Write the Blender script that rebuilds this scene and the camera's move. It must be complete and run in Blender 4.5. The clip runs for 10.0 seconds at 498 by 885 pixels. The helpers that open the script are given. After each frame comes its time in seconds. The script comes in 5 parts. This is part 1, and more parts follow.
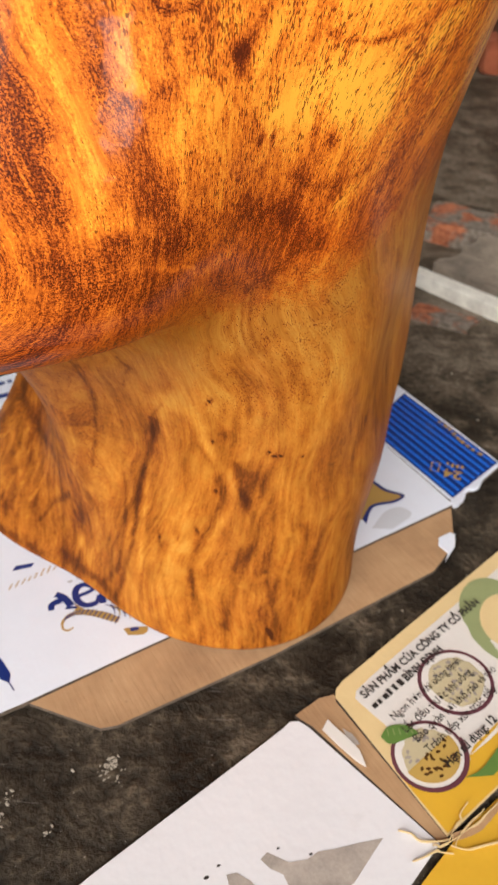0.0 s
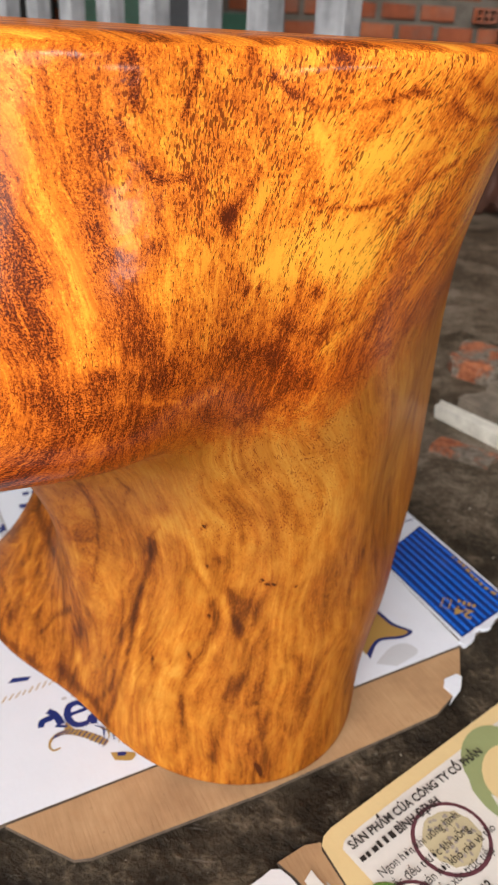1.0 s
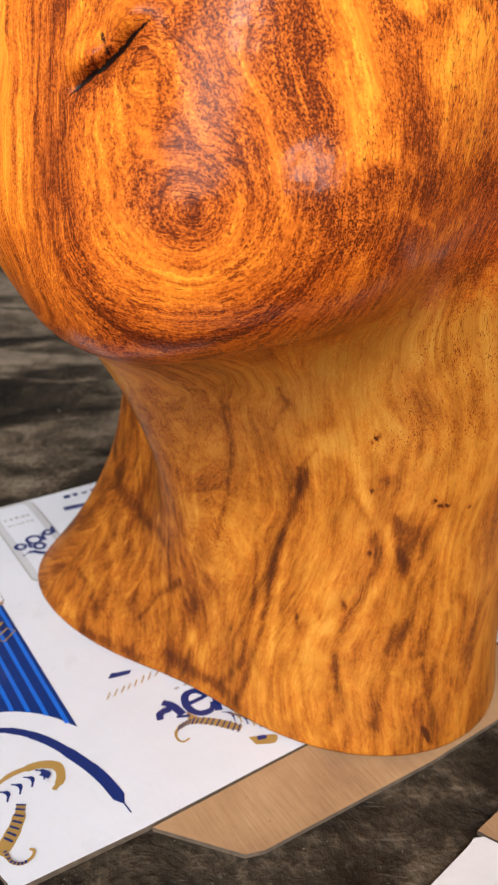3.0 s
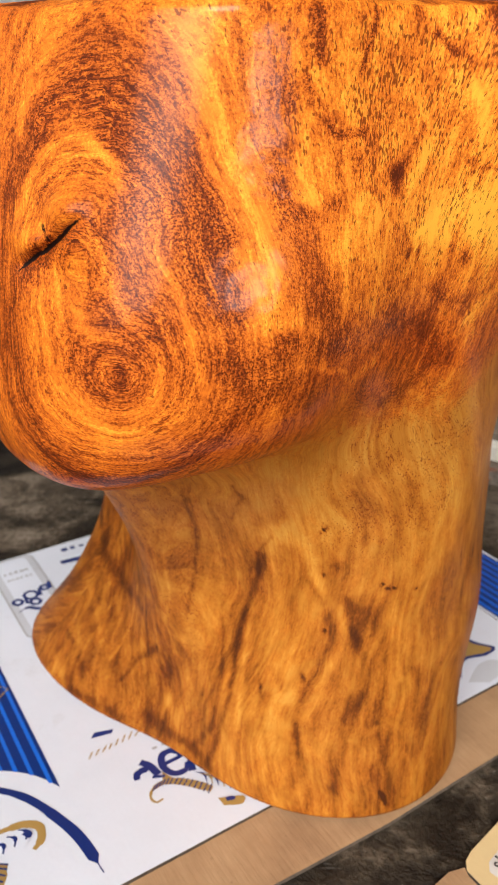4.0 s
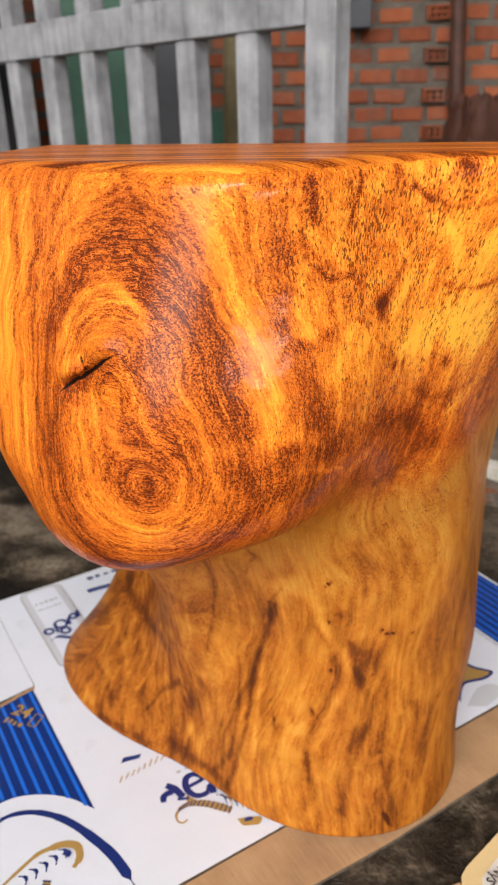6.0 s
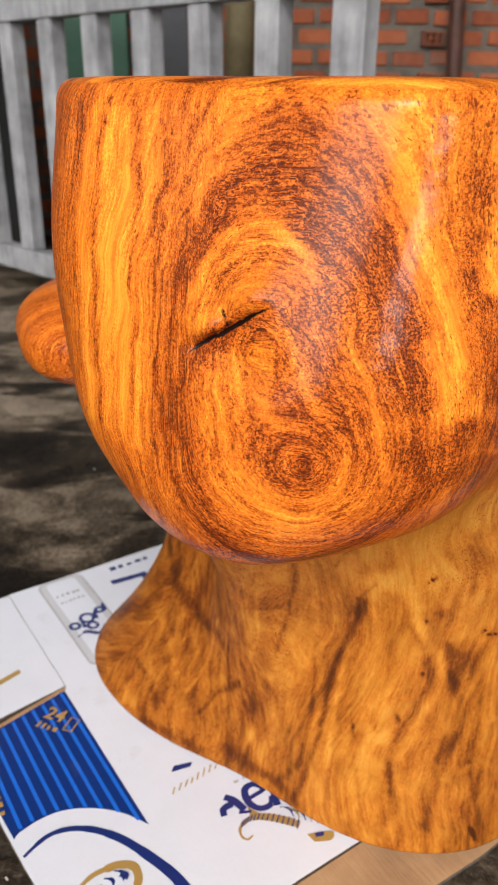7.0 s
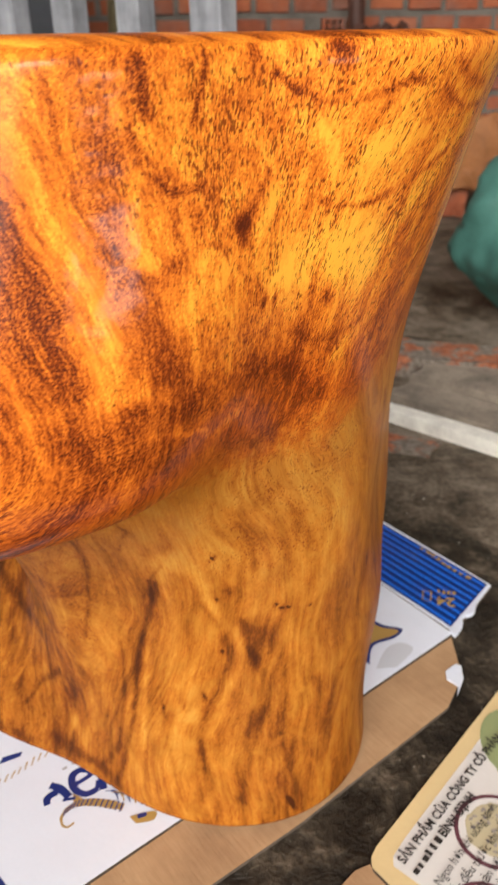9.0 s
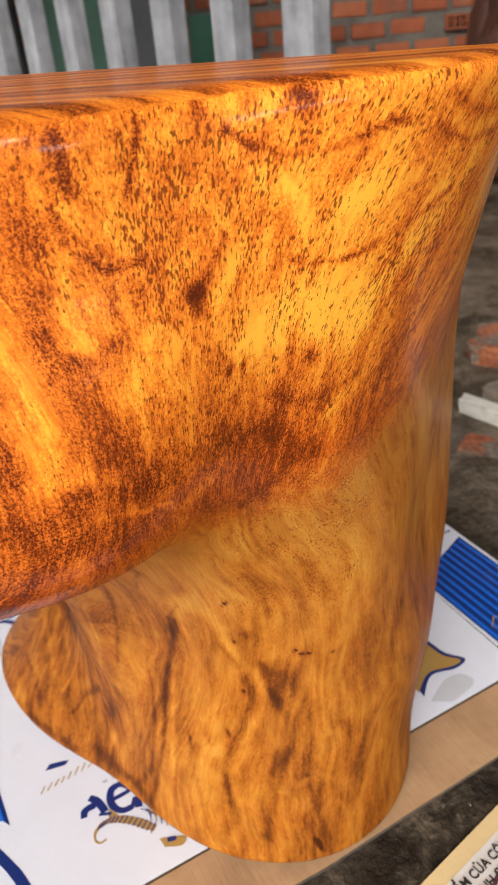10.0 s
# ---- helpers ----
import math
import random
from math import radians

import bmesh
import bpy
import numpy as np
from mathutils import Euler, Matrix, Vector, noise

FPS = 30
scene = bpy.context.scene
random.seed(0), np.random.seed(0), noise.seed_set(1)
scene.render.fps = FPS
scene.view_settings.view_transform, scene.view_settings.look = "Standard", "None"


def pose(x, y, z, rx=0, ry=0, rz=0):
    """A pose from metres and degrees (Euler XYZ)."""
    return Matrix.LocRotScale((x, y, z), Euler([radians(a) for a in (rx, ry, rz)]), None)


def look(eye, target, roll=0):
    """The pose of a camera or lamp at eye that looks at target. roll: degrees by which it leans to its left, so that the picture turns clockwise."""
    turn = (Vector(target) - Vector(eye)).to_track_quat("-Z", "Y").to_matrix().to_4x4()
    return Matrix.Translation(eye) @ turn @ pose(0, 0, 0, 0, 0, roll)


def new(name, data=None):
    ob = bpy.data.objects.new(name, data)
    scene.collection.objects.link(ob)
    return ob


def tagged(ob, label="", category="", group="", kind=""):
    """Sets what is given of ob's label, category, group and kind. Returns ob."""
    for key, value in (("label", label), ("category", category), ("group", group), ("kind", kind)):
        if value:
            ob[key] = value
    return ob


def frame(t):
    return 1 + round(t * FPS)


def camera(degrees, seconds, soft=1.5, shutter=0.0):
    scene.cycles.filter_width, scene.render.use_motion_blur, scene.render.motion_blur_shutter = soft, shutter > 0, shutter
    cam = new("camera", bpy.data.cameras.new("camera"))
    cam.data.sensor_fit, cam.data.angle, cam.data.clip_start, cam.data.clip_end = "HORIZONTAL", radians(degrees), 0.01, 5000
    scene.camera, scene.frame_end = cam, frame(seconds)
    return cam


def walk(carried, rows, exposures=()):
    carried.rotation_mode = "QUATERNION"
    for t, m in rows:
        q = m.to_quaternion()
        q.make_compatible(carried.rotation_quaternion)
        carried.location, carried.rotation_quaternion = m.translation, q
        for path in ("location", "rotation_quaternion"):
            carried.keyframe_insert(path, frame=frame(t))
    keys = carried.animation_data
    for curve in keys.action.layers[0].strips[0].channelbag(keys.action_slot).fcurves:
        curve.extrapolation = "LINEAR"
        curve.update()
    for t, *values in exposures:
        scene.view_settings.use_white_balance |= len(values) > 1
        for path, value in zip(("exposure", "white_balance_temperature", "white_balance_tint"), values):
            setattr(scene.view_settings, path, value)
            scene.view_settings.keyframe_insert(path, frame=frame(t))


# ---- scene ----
cam = camera(36.4, 10.0, shutter=0.12)
PATH = [
    (0, (0.029, 0.029, 0.437), (-0.014, 1.606, -0.793), 2.0),
    (0.5, (0.038, 0.035, 0.421), (-0.103, 1.738, -0.618), 3.3),
    (1, (0.055, 0.026, 0.448), (-0.121, 1.763, -0.527), 2.9),
    (1.5, (0.04, -0.002, 0.434), (-0.116, 1.749, -0.519), 2.3),
    (2, (-0.028, -0.032, 0.374), (-0.119, 1.744, -0.542), 1.5),
    (2.2, (-0.047, -0.01, 0.336), (-0.094, 1.78, -0.553), 1.7),
    (3.3, (-0.065, 0.024, 0.369), (-0.076, 1.858, -0.429), 1.0),
    (3.5, (-0.049, 0.018, 0.396), (-0.077, 1.855, -0.395), 0.7),
    (4, (-0.029, 0.011, 0.403), (-0.104, 1.847, -0.386), -0.2),
    (4.5, (-0.011, -0.008, 0.414), (-0.135, 1.823, -0.379), -1.3),
    (5, (-0.013, -0.022, 0.421), (-0.165, 1.806, -0.377), -1.9),
    (5.2, (-0.012, -0.027, 0.424), (-0.17, 1.8, -0.376), -2.0),
    (6.3, (-0.046, -0.002, 0.469), (-0.131, 1.823, -0.345), -1.0),
    (6.5, (-0.069, 0.01, 0.463), (-0.136, 1.833, -0.357), -0.5),
    (7, (-0.102, 0.025, 0.437), (-0.116, 1.843, -0.397), 0.7),
    (7.5, (-0.105, 0.025, 0.424), (-0.052, 1.835, -0.425), 1.2),
    (8, (-0.107, 0.027, 0.419), (0.024, 1.832, -0.433), 1.6),
    (8.2, (-0.114, 0.029, 0.417), (0.061, 1.836, -0.423), 0.9),
    (8.5, (-0.081, 0.017, 0.388), (0.197, 1.777, -0.521), -3.0),
    (8.6, (-0.065, 0.005, 0.385), (0.174, 1.75, -0.561), -4.3),
    (8.9, (-0.023, 0.028, 0.424), (0.128, 1.794, -0.502), -2.1),
    (9, (0.0, 0.042, 0.439), (0.096, 1.81, -0.49), -1.2),
    (9.5, (0.06, 0.082, 0.458), (-0.099, 1.848, -0.467), -1.5),
    (10, (0.06, 0.078, 0.462), (-0.186, 1.797, -0.529), -5.6),
]
walk(cam, [(t, look(eye, target, roll)) for t, eye, target, roll in PATH])

cam.data.dof.use_dof, cam.data.dof.focus_distance, cam.data.dof.aperture_fstop = True, 0.29, 28.0

# ---- light ----
def sky_world():
    w = bpy.data.worlds.new("overcast_sky")
    scene.world = w
    w.use_nodes = True
    nt = w.node_tree
    nt.nodes.clear()
    sky = nt.nodes.new("ShaderNodeTexSky")
    sky.sky_type, sky.sun_disc = "NISHITA", False
    sky.sun_elevation, sky.sun_rotation = radians(27), radians(202)
    sky.dust_density, sky.ozone_density = 6.0, 0.3
    bg = nt.nodes.new("ShaderNodeBackground")
    bg.inputs["Strength"].default_value = 0.075
    out = nt.nodes.new("ShaderNodeOutputWorld")
    cloud = nt.nodes.new("ShaderNodeHueSaturation")
    cloud.inputs["Saturation"].default_value = 0.25
    nt.links.new(sky.outputs[0], cloud.inputs["Color"])
    nt.links.new(cloud.outputs[0], bg.inputs[0])
    nt.links.new(bg.outputs[0], out.inputs[0])


def lamp_sun(strength, angle, elevation, azimuth):
    d = bpy.data.lights.new("sun", "SUN")
    d.energy, d.angle, d.color = strength, radians(angle), (1.0, 0.96, 0.9)
    e, a = radians(elevation), radians(azimuth)
    ob = new("sun", d)
    ob.matrix_world = look((0, 0, 5), (-math.cos(e) * math.sin(a), -math.cos(e) * math.cos(a), 5 - math.sin(e)))


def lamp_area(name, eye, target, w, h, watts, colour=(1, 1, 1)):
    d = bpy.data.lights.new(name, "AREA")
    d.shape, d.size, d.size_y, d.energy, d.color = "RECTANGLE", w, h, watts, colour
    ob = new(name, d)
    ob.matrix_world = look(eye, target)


sky_world()
lamp_sun(2.1, 50.0, 27.0, 202.0)
# daylight standing in the open front of the shed, above the added low wall
lamp_area("open_front_daylight", (0.18, -2.2, 2.85), (-0.05, 0.3, 0.35), 1.3, 0.9, 76, (1.0, 0.97, 0.95))
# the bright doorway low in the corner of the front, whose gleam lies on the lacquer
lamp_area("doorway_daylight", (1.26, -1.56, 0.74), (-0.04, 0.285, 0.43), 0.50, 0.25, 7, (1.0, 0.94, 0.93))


# ---- materials ----
def material(name):
    m = bpy.data.materials.new(name)
    m.use_nodes = True
    nt = m.node_tree
    return m, nt, nt.nodes["Principled BSDF"]


class Net:
    """Short hand for shader nodes."""

    def __init__(self, nt):
        self.nt = nt

    def node(self, kind, **ins):
        n = self.nt.nodes.new(kind)
        for k, v in ins.items():
            self.put(n.inputs[int(k[1:])] if k[0] == "i" and k[1:].isdigit() else n.inputs[k.replace("_", " ")], v)
        return n

    def put(self, socket, v):
        if isinstance(v, bpy.types.NodeSocket):
            self.nt.links.new(v, socket)
        else:
            socket.default_value = v

    def math(self, op, a, b=0.0, c=0.0, clamp=False):
        n = self.nt.nodes.new("ShaderNodeMath")
        n.operation, n.use_clamp = op, clamp
        for s, v in zip(n.inputs, (a, b, c)):
            self.put(s, v)
        return n.outputs[0]

    def vmath(self, op, a, b=(0, 0, 0)):
        n = self.nt.nodes.new("ShaderNodeVectorMath")
        n.operation = op
        self.put(n.inputs[0], a), self.put(n.inputs[1], b)
        return n.outputs[0]

    def noise(self, vec, scale, detail=4.0, rough=0.55, distort=0.0):
        n = self.nt.nodes.new("ShaderNodeTexNoise")
        self.put(n.inputs["Vector"], vec)
        for k, v in (("Scale", scale), ("Detail", detail), ("Roughness", rough), ("Distortion", distort)):
            n.inputs[k].default_value = v
        return n.outputs["Fac"]

    def ramp(self, fac, stops, mode="LINEAR"):
        n = self.nt.nodes.new("ShaderNodeValToRGB")
        n.color_ramp.interpolation = mode
        el = n.color_ramp.elements
        while len(el) < len(stops):
            el.new(0.5)
        for e, (p, c) in zip(el, stops):
            e.position = p
            e.color = (c, c, c, 1) if isinstance(c, (int, float)) else (*c, 1)
        self.put(n.inputs[0], fac)
        return n.outputs[0]

    def mix(self, fac, a, b, mode="MIX"):
        n = self.nt.nodes.new("ShaderNodeMix")
        n.data_type, n.blend_type = "RGBA", mode
        ins = [s for s in n.inputs if s.type == "RGBA"]
        self.put(n.inputs[0], fac)
        for s, v in zip(ins, (a, b)):
            self.put(s, v if isinstance(v, bpy.types.NodeSocket) else (*v, 1))
        return [s for s in n.outputs if s.type == "RGBA"][0]

    def bump(self, height, strength, dist):
        n = self.nt.nodes.new("ShaderNodeBump")
        n.inputs["Strength"].default_value, n.inputs["Distance"].default_value = strength, dist
        self.put(n.inputs["Height"], height)
        return n.outputs[0]

    def attr(self, name):
        n = self.nt.nodes.new("ShaderNodeAttribute")
        n.attribute_name = name
        return n

    def place(self):
        return self.nt.nodes.new("ShaderNodeTexCoord").outputs["Object"]

    def world_place(self):
        return self.nt.nodes.new("ShaderNodeNewGeometry").outputs["Position"]


def plain(name, colour, rough=0.6, metal=0.0, vary=0.25, scale=30.0, bump=0.15, bump_scale=200.0, coat=0.0):
    """A surface with a stain-size and a grain-size variation."""
    m, nt, p = material(name)
    n = Net(nt)
    pos = n.world_place()
    a = n.noise(pos, scale, 5)
    b = n.noise(pos, scale * 9, 3)
    k = n.math("ADD", n.math("MULTIPLY", a, 0.7), n.math("MULTIPLY", b, 0.3))
    lo = [c * (1 - vary) for c in colour]
    hi = [min(1, c * (1 + vary)) for c in colour]
    n.put(p.inputs["Base Color"], n.ramp(k, [(0.3, lo), (0.7, hi)]))
    n.put(p.inputs["Roughness"], n.math("ADD", rough - 0.1, n.math("MULTIPLY", b, 0.2)))
    p.inputs["Metallic"].default_value = metal
    p.inputs["Coat Weight"].default_value = coat
    n.put(p.inputs["Normal"], n.bump(n.noise(pos, bump_scale, 3), bump, 0.002))
    return m


def wood_material():
    """Lacquered figured hardwood; the grain runs along the mesh's own grain field."""
    m, nt, p = material("lacquered_wood")
    n = Net(nt)
    g = n.attr("grain").outputs["Vector"]
    tone, ring, pore, patch, tan = (n.attr(a).outputs["Fac"] for a in ("tone", "ring", "pore", "patch", "tan"))
    pos = n.place()

    def shake(scale, amount, detail=2.0):
        t = n.nt.nodes.new("ShaderNodeTexNoise")
        n.put(t.inputs["Vector"], pos)
        t.inputs["Scale"].default_value, t.inputs["Detail"].default_value = scale, detail
        return n.vmath("MULTIPLY", n.vmath("SUBTRACT", t.outputs["Color"], (0.5, 0.5, 0.5)), (amount, amount, amount))

    tan3 = n.node("ShaderNodeCombineXYZ", i0=tan, i1=tan, i2=tan).outputs[0]
    flow = n.vmath("MULTIPLY", n.vmath("ADD", shake(9, 0.046, 0.5), shake(30, 0.006, 0.5)), tan3)
    gw = n.vmath("ADD", n.vmath("ADD", g, flow), n.vmath("ADD", shake(14, 0.010), shake(60, 0.0032)))
    swing = lambda f, k: n.math("MULTIPLY", n.math("SUBTRACT", f, 0.5), k)
    broad = n.noise(n.vmath("MULTIPLY", gw, (42, 8, 9)), 1.0, 3, 0.5, 0.25)
    streak = n.noise(n.vmath("MULTIPLY", gw, (210, 26, 30)), 1.0, 6, 0.66, 0.25)
    fine = n.noise(n.vmath("MULTIPLY", gw, (1250, 230, 200)), 1.0, 3, 0.7)
    fleck = n.noise(pos, 950.0, 3, 0.7)
    lines = n.noise(n.vmath("MULTIPLY", gw, (640, 22, 26)), 1.0, 4, 0.6, 0.1)
    band = n.math("SINE", n.math("MULTIPLY", n.noise(n.vmath("MULTIPLY", gw, (26, 5.5, 6)), 1.0, 1, 0.4, 0.3), 52.0))
    # torn-edged pale and dark patches, following the figure
    jag = n.noise(n.vmath("MULTIPLY", gw, (110, 34, 30)), 1.0, 7, 0.72, 0.7)
    jag2 = n.noise(n.vmath("MULTIPLY", gw, (300, 75, 60)), 1.0, 4, 0.7, 0.4)
    lift = n.math("ADD", n.math("MULTIPLY", jag, 0.75), n.math("ADD", n.math("MULTIPLY", jag2, 0.25), n.math("MULTIPLY", tone, 0.045)))
    patches = n.ramp(lift, [(0.480, 0.0), (0.515, 1.0)])
    pale = n.ramp(lift, [(0.555, 0.0), (0.585, 1.0)])
    tan = n.math("ADD", tan, n.math("MULTIPLY", n.math("MULTIPLY", tan, n.math("SUBTRACT", 1.0, tan)), swing(jag, 9.0)), clamp=True)
    flake = n.node("ShaderNodeTexVoronoi", Vector=n.vmath("MULTIPLY", n.vmath("ADD", gw, shake(170, 0.010, 3.0)), (150, 52, 48)), Scale=1.0)
    cell = n.node("ShaderNodeSeparateColor", i0=flake.outputs["Color"]).outputs[0]
    smooth = n.math("SUBTRACT", 1.0, n.math("MULTIPLY", pale, 0.65))
    sep = n.node("ShaderNodeSeparateXYZ", i0=gw)
    wave = n.math("SINE", n.math("ADD", n.math("MULTIPLY", sep.outputs[0], 1150.0), n.math("MULTIPLY", streak, 9.0)))
    less = lambda k: n.math("SUBTRACT", 1.0, n.math("MULTIPLY", tan, k))
    v = n.math("ADD", 0.475, n.math("MULTIPLY", n.math("MULTIPLY", swing(streak, 1.0), n.math("SUBTRACT", 0.62, n.math("MULTIPLY", patch, 0.22))), less(0.36)))
    v = n.math("ADD", v, n.math("MULTIPLY", swing(broad, 0.42), n.math("ADD", 1.0, n.math("MULTIPLY", tan, 0.5))))
    # curly blotches of the foot
    curl = n.noise(n.vmath("MULTIPLY", gw, (60, 24, 24)), 1.0, 3, 0.55, 1.2)
    v = n.math("ADD", v, n.math("MULTIPLY", swing(curl, 0.50), tan))
    v = n.math("ADD", v, n.math("MULTIPLY", n.math("MULTIPLY", swing(fine, 0.72), less(0.42)), smooth))
    v = n.math("ADD", v, n.math("MULTIPLY", n.math("MULTIPLY", swing(fleck, 0.80), less(0.85)), smooth))
    v = n.math("ADD", v, n.math("MULTIPLY", n.math("MULTIPLY", wave, ring), 0.05))
    v = n.math("ADD", v, n.math("MULTIPLY", n.math("ADD", swing(patches, 0.13), n.math("MULTIPLY", pale, 0.11)), patch))
    v = n.math("ADD", v, n.math("MULTIPLY", swing(lines, 0.75), n.math("ADD", n.math("SUBTRACT", 1.1, n.math("MULTIPLY", patch, 0.9)), n.math("MULTIPLY", tan, -0.42))))
    v = n.math("ADD", v, n.math("MULTIPLY", swing(cell, 0.13), patch))
    v = n.math("ADD", v, n.math("MULTIPLY", tone, n.math("ADD", n.math("ADD", 0.155, n.math("MULTIPLY", patch, 0.065)), n.math("MULTIPLY", tan, 0.13))))
    v = n.math("ADD", v, n.math("MULTIPLY", n.math("MULTIPLY", band, tan), 0.05))
    # fine dark dots where the wood is dark
    dots = n.ramp(n.noise(n.vmath("MULTIPLY", gw, (1900, 1250, 1200)), 1.0, 2, 0.6), [(0.49, 0.0), (0.57, 1.0)])
    where = n.math("MULTIPLY", n.math("ADD", n.math("ADD", n.math("MULTIPLY", tone, -0.8), swing(streak, 2.0)), 0.36), less(1.0), clamp=True)
    v = n.math("SUBTRACT", v, n.math("MULTIPLY", n.math("MULTIPLY", dots, where), 0.27), clamp=True)
    rich = n.ramp(v, [(0.06, (0.085, 0.014, 0.003)), (0.25, (0.215, 0.037, 0.005)), (0.42, (0.51, 0.112, 0.011)),
                      (0.60, (0.73, 0.192, 0.016)), (0.95, (0.93, 0.435, 0.044))])
    dull = n.ramp(v, [(0.08, (0.060, 0.017, 0.005)), (0.28, (0.155, 0.044, 0.007)), (0.46, (0.32, 0.105, 0.0125)),
                      (0.64, (0.45, 0.171, 0.022)), (0.88, (0.57, 0.268, 0.046))])
    # redder, darker underside: heartwood plus bounced shade put into the colour
    rich = n.mix(n.math("MULTIPLY", n.attr("heart_bounce").outputs["Fac"], 0.75), rich, n.mix(1.0, rich, (0.93, 0.70, 0.55), "MULTIPLY"))
    col = n.mix(tan, rich, dull)
    # short dark pores along the grain
    dash = n.noise(n.vmath("MULTIPLY", g, (1750, 430, 400)), 1.0, 1, 0.4)
    gate = n.noise(n.vmath("MULTIPLY", gw, (60, 28, 40)), 1.0, 3, 0.6)
    lot = n.math("ADD", n.math("MULTIPLY", n.math("MINIMUM", pore, 1.15), 0.125), n.math("SUBTRACT", swing(gate, 0.42), n.math("MULTIPLY", pale, 0.11)))
    dark = n.math("MULTIPLY", n.math("SUBTRACT", n.math("ADD", dash, lot), 0.70), 14.0, clamp=True)
    dark = n.math("MULTIPLY", dark, n.math("MINIMUM", n.math("MULTIPLY", pore, 3.0), 1.0))
    col = n.mix(n.math("MULTIPLY", dark, 0.85), col, (0.15, 0.024, 0.004))
    # the dirty crack of the branch knot, its depth shade put into the colour too: x runs along it, y across, z is the
    # little side crack
    sl = n.node("ShaderNodeSeparateXYZ", i0=n.attr("slit").outputs["Vector"])
    rag = swing(n.noise(pos, 260.0, 3, 0.6), 0.0022)
    arc = n.math("MULTIPLY", sl.outputs[0], n.math("SUBTRACT", 1.0, sl.outputs[0]))
    half = n.math("MULTIPLY", n.math("POWER", n.math("MAXIMUM", arc, 0.0), 0.5), 0.0025)
    gap = n.math("SUBTRACT", half, n.math("ABSOLUTE", n.math("ADD", sl.outputs[1], rag)))
    gap = n.math("MAXIMUM", gap, n.math("ADD", sl.outputs[2], n.math("MULTIPLY", rag, 0.4)))
    slit = n.math("MULTIPLY", n.math("SUBTRACT", gap, 0.0001), 2200.0, clamp=True)
    col = n.mix(slit, col, (0.010, 0.004, 0.003))
    n.put(p.inputs["Base Color"], col)
    n.put(p.inputs["Roughness"], n.math("ADD", 0.36, n.math("MULTIPLY", fine, 0.2)))
    p.inputs["Specular IOR Level"].default_value = 0.06
    n.put(p.inputs["Coat Weight"], n.math("SUBTRACT", 0.36, n.math("MULTIPLY", tan, 0.28)))
    p.inputs["Coat Roughness"].default_value = 0.15
    p.inputs["Coat IOR"].default_value = 1.42
    rough_h = n.math("SUBTRACT", n.math("MULTIPLY", fine, 0.6), dark)
    n.put(p.inputs["Normal"], n.bump(rough_h, 0.15, 0.0012))
    ripple = n.math("ADD", n.noise(pos, 60.0, 2), n.math("MULTIPLY", n.noise(pos, 300.0, 2), 0.12))
    n.put(p.inputs["Coat Normal"], n.bump(n.math("ADD", ripple, n.math("MULTIPLY", rough_h, 0.02)), 0.22, 0.003))
    return m


def floor_material():
    m, nt, p = material("worn_concrete")
    n = Net(nt)
    pos = n.world_place()
    big = n.noise(pos, 3.1, 6, 0.62, 0.8)
    mid = n.noise(pos, 21.0, 8, 0.68, 0.5)
    fine = n.noise(pos, 160.0, 4, 0.6)
    speck = n.ramp(n.noise(pos, 95.0, 4, 0.75), [(0.66, 0.0), (0.72, 1.0)])
    k = n.math("ADD", n.math("MULTIPLY", big, 0.40), n.math("ADD", n.math("MULTIPLY", mid, 0.45), n.math("MULTIPLY", fine, 0.20)))
    k = n.math("ADD", 0.5, n.math("MULTIPLY", n.math("SUBTRACT", k, 0.515), 1.9))
    sep = n.node("ShaderNodeSeparateXYZ", i0=pos)
    # drier, lighter concrete farther back, damp and oily near the bench
    dry = n.ramp(n.math("ADD", n.math("ADD", n.math("MULTIPLY", sep.outputs[1], 0.42), n.math("MULTIPLY", sep.outputs[0], 0.35)), n.math("MULTIPLY", big, 0.5)), [(0.37, 0.0), (0.66, 1.0)])
    k = n.math("ADD", k, n.math("MULTIPLY", dry, 0.27))
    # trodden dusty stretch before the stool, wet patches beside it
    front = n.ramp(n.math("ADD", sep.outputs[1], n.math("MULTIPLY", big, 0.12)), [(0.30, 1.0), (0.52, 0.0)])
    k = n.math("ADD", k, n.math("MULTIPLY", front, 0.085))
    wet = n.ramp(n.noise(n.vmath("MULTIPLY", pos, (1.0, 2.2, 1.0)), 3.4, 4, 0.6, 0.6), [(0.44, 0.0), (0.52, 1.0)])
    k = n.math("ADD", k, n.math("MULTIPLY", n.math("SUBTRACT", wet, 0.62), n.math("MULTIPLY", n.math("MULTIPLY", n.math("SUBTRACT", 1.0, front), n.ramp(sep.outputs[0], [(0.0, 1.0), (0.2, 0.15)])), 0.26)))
    col = n.ramp(k, [(0.40, (0.007, 0.0048, 0.0032)), (0.52, (0.020, 0.0145, 0.0095)), (0.62, (0.043, 0.0325, 0.0215)), (0.74, (0.115, 0.088, 0.060)), (0.95, (0.27, 0.22, 0.17))])
    crumb = n.ramp(n.noise(pos, 420.0, 3, 0.7), [(0.68, 0.0), (0.73, 1.0)])
    col = n.mix(n.math("MULTIPLY", speck, 0.5), col, (0.20, 0.18, 0.15))
    col = n.mix(n.math("MULTIPLY", crumb, 0.7), col, (0.34, 0.31, 0.27))
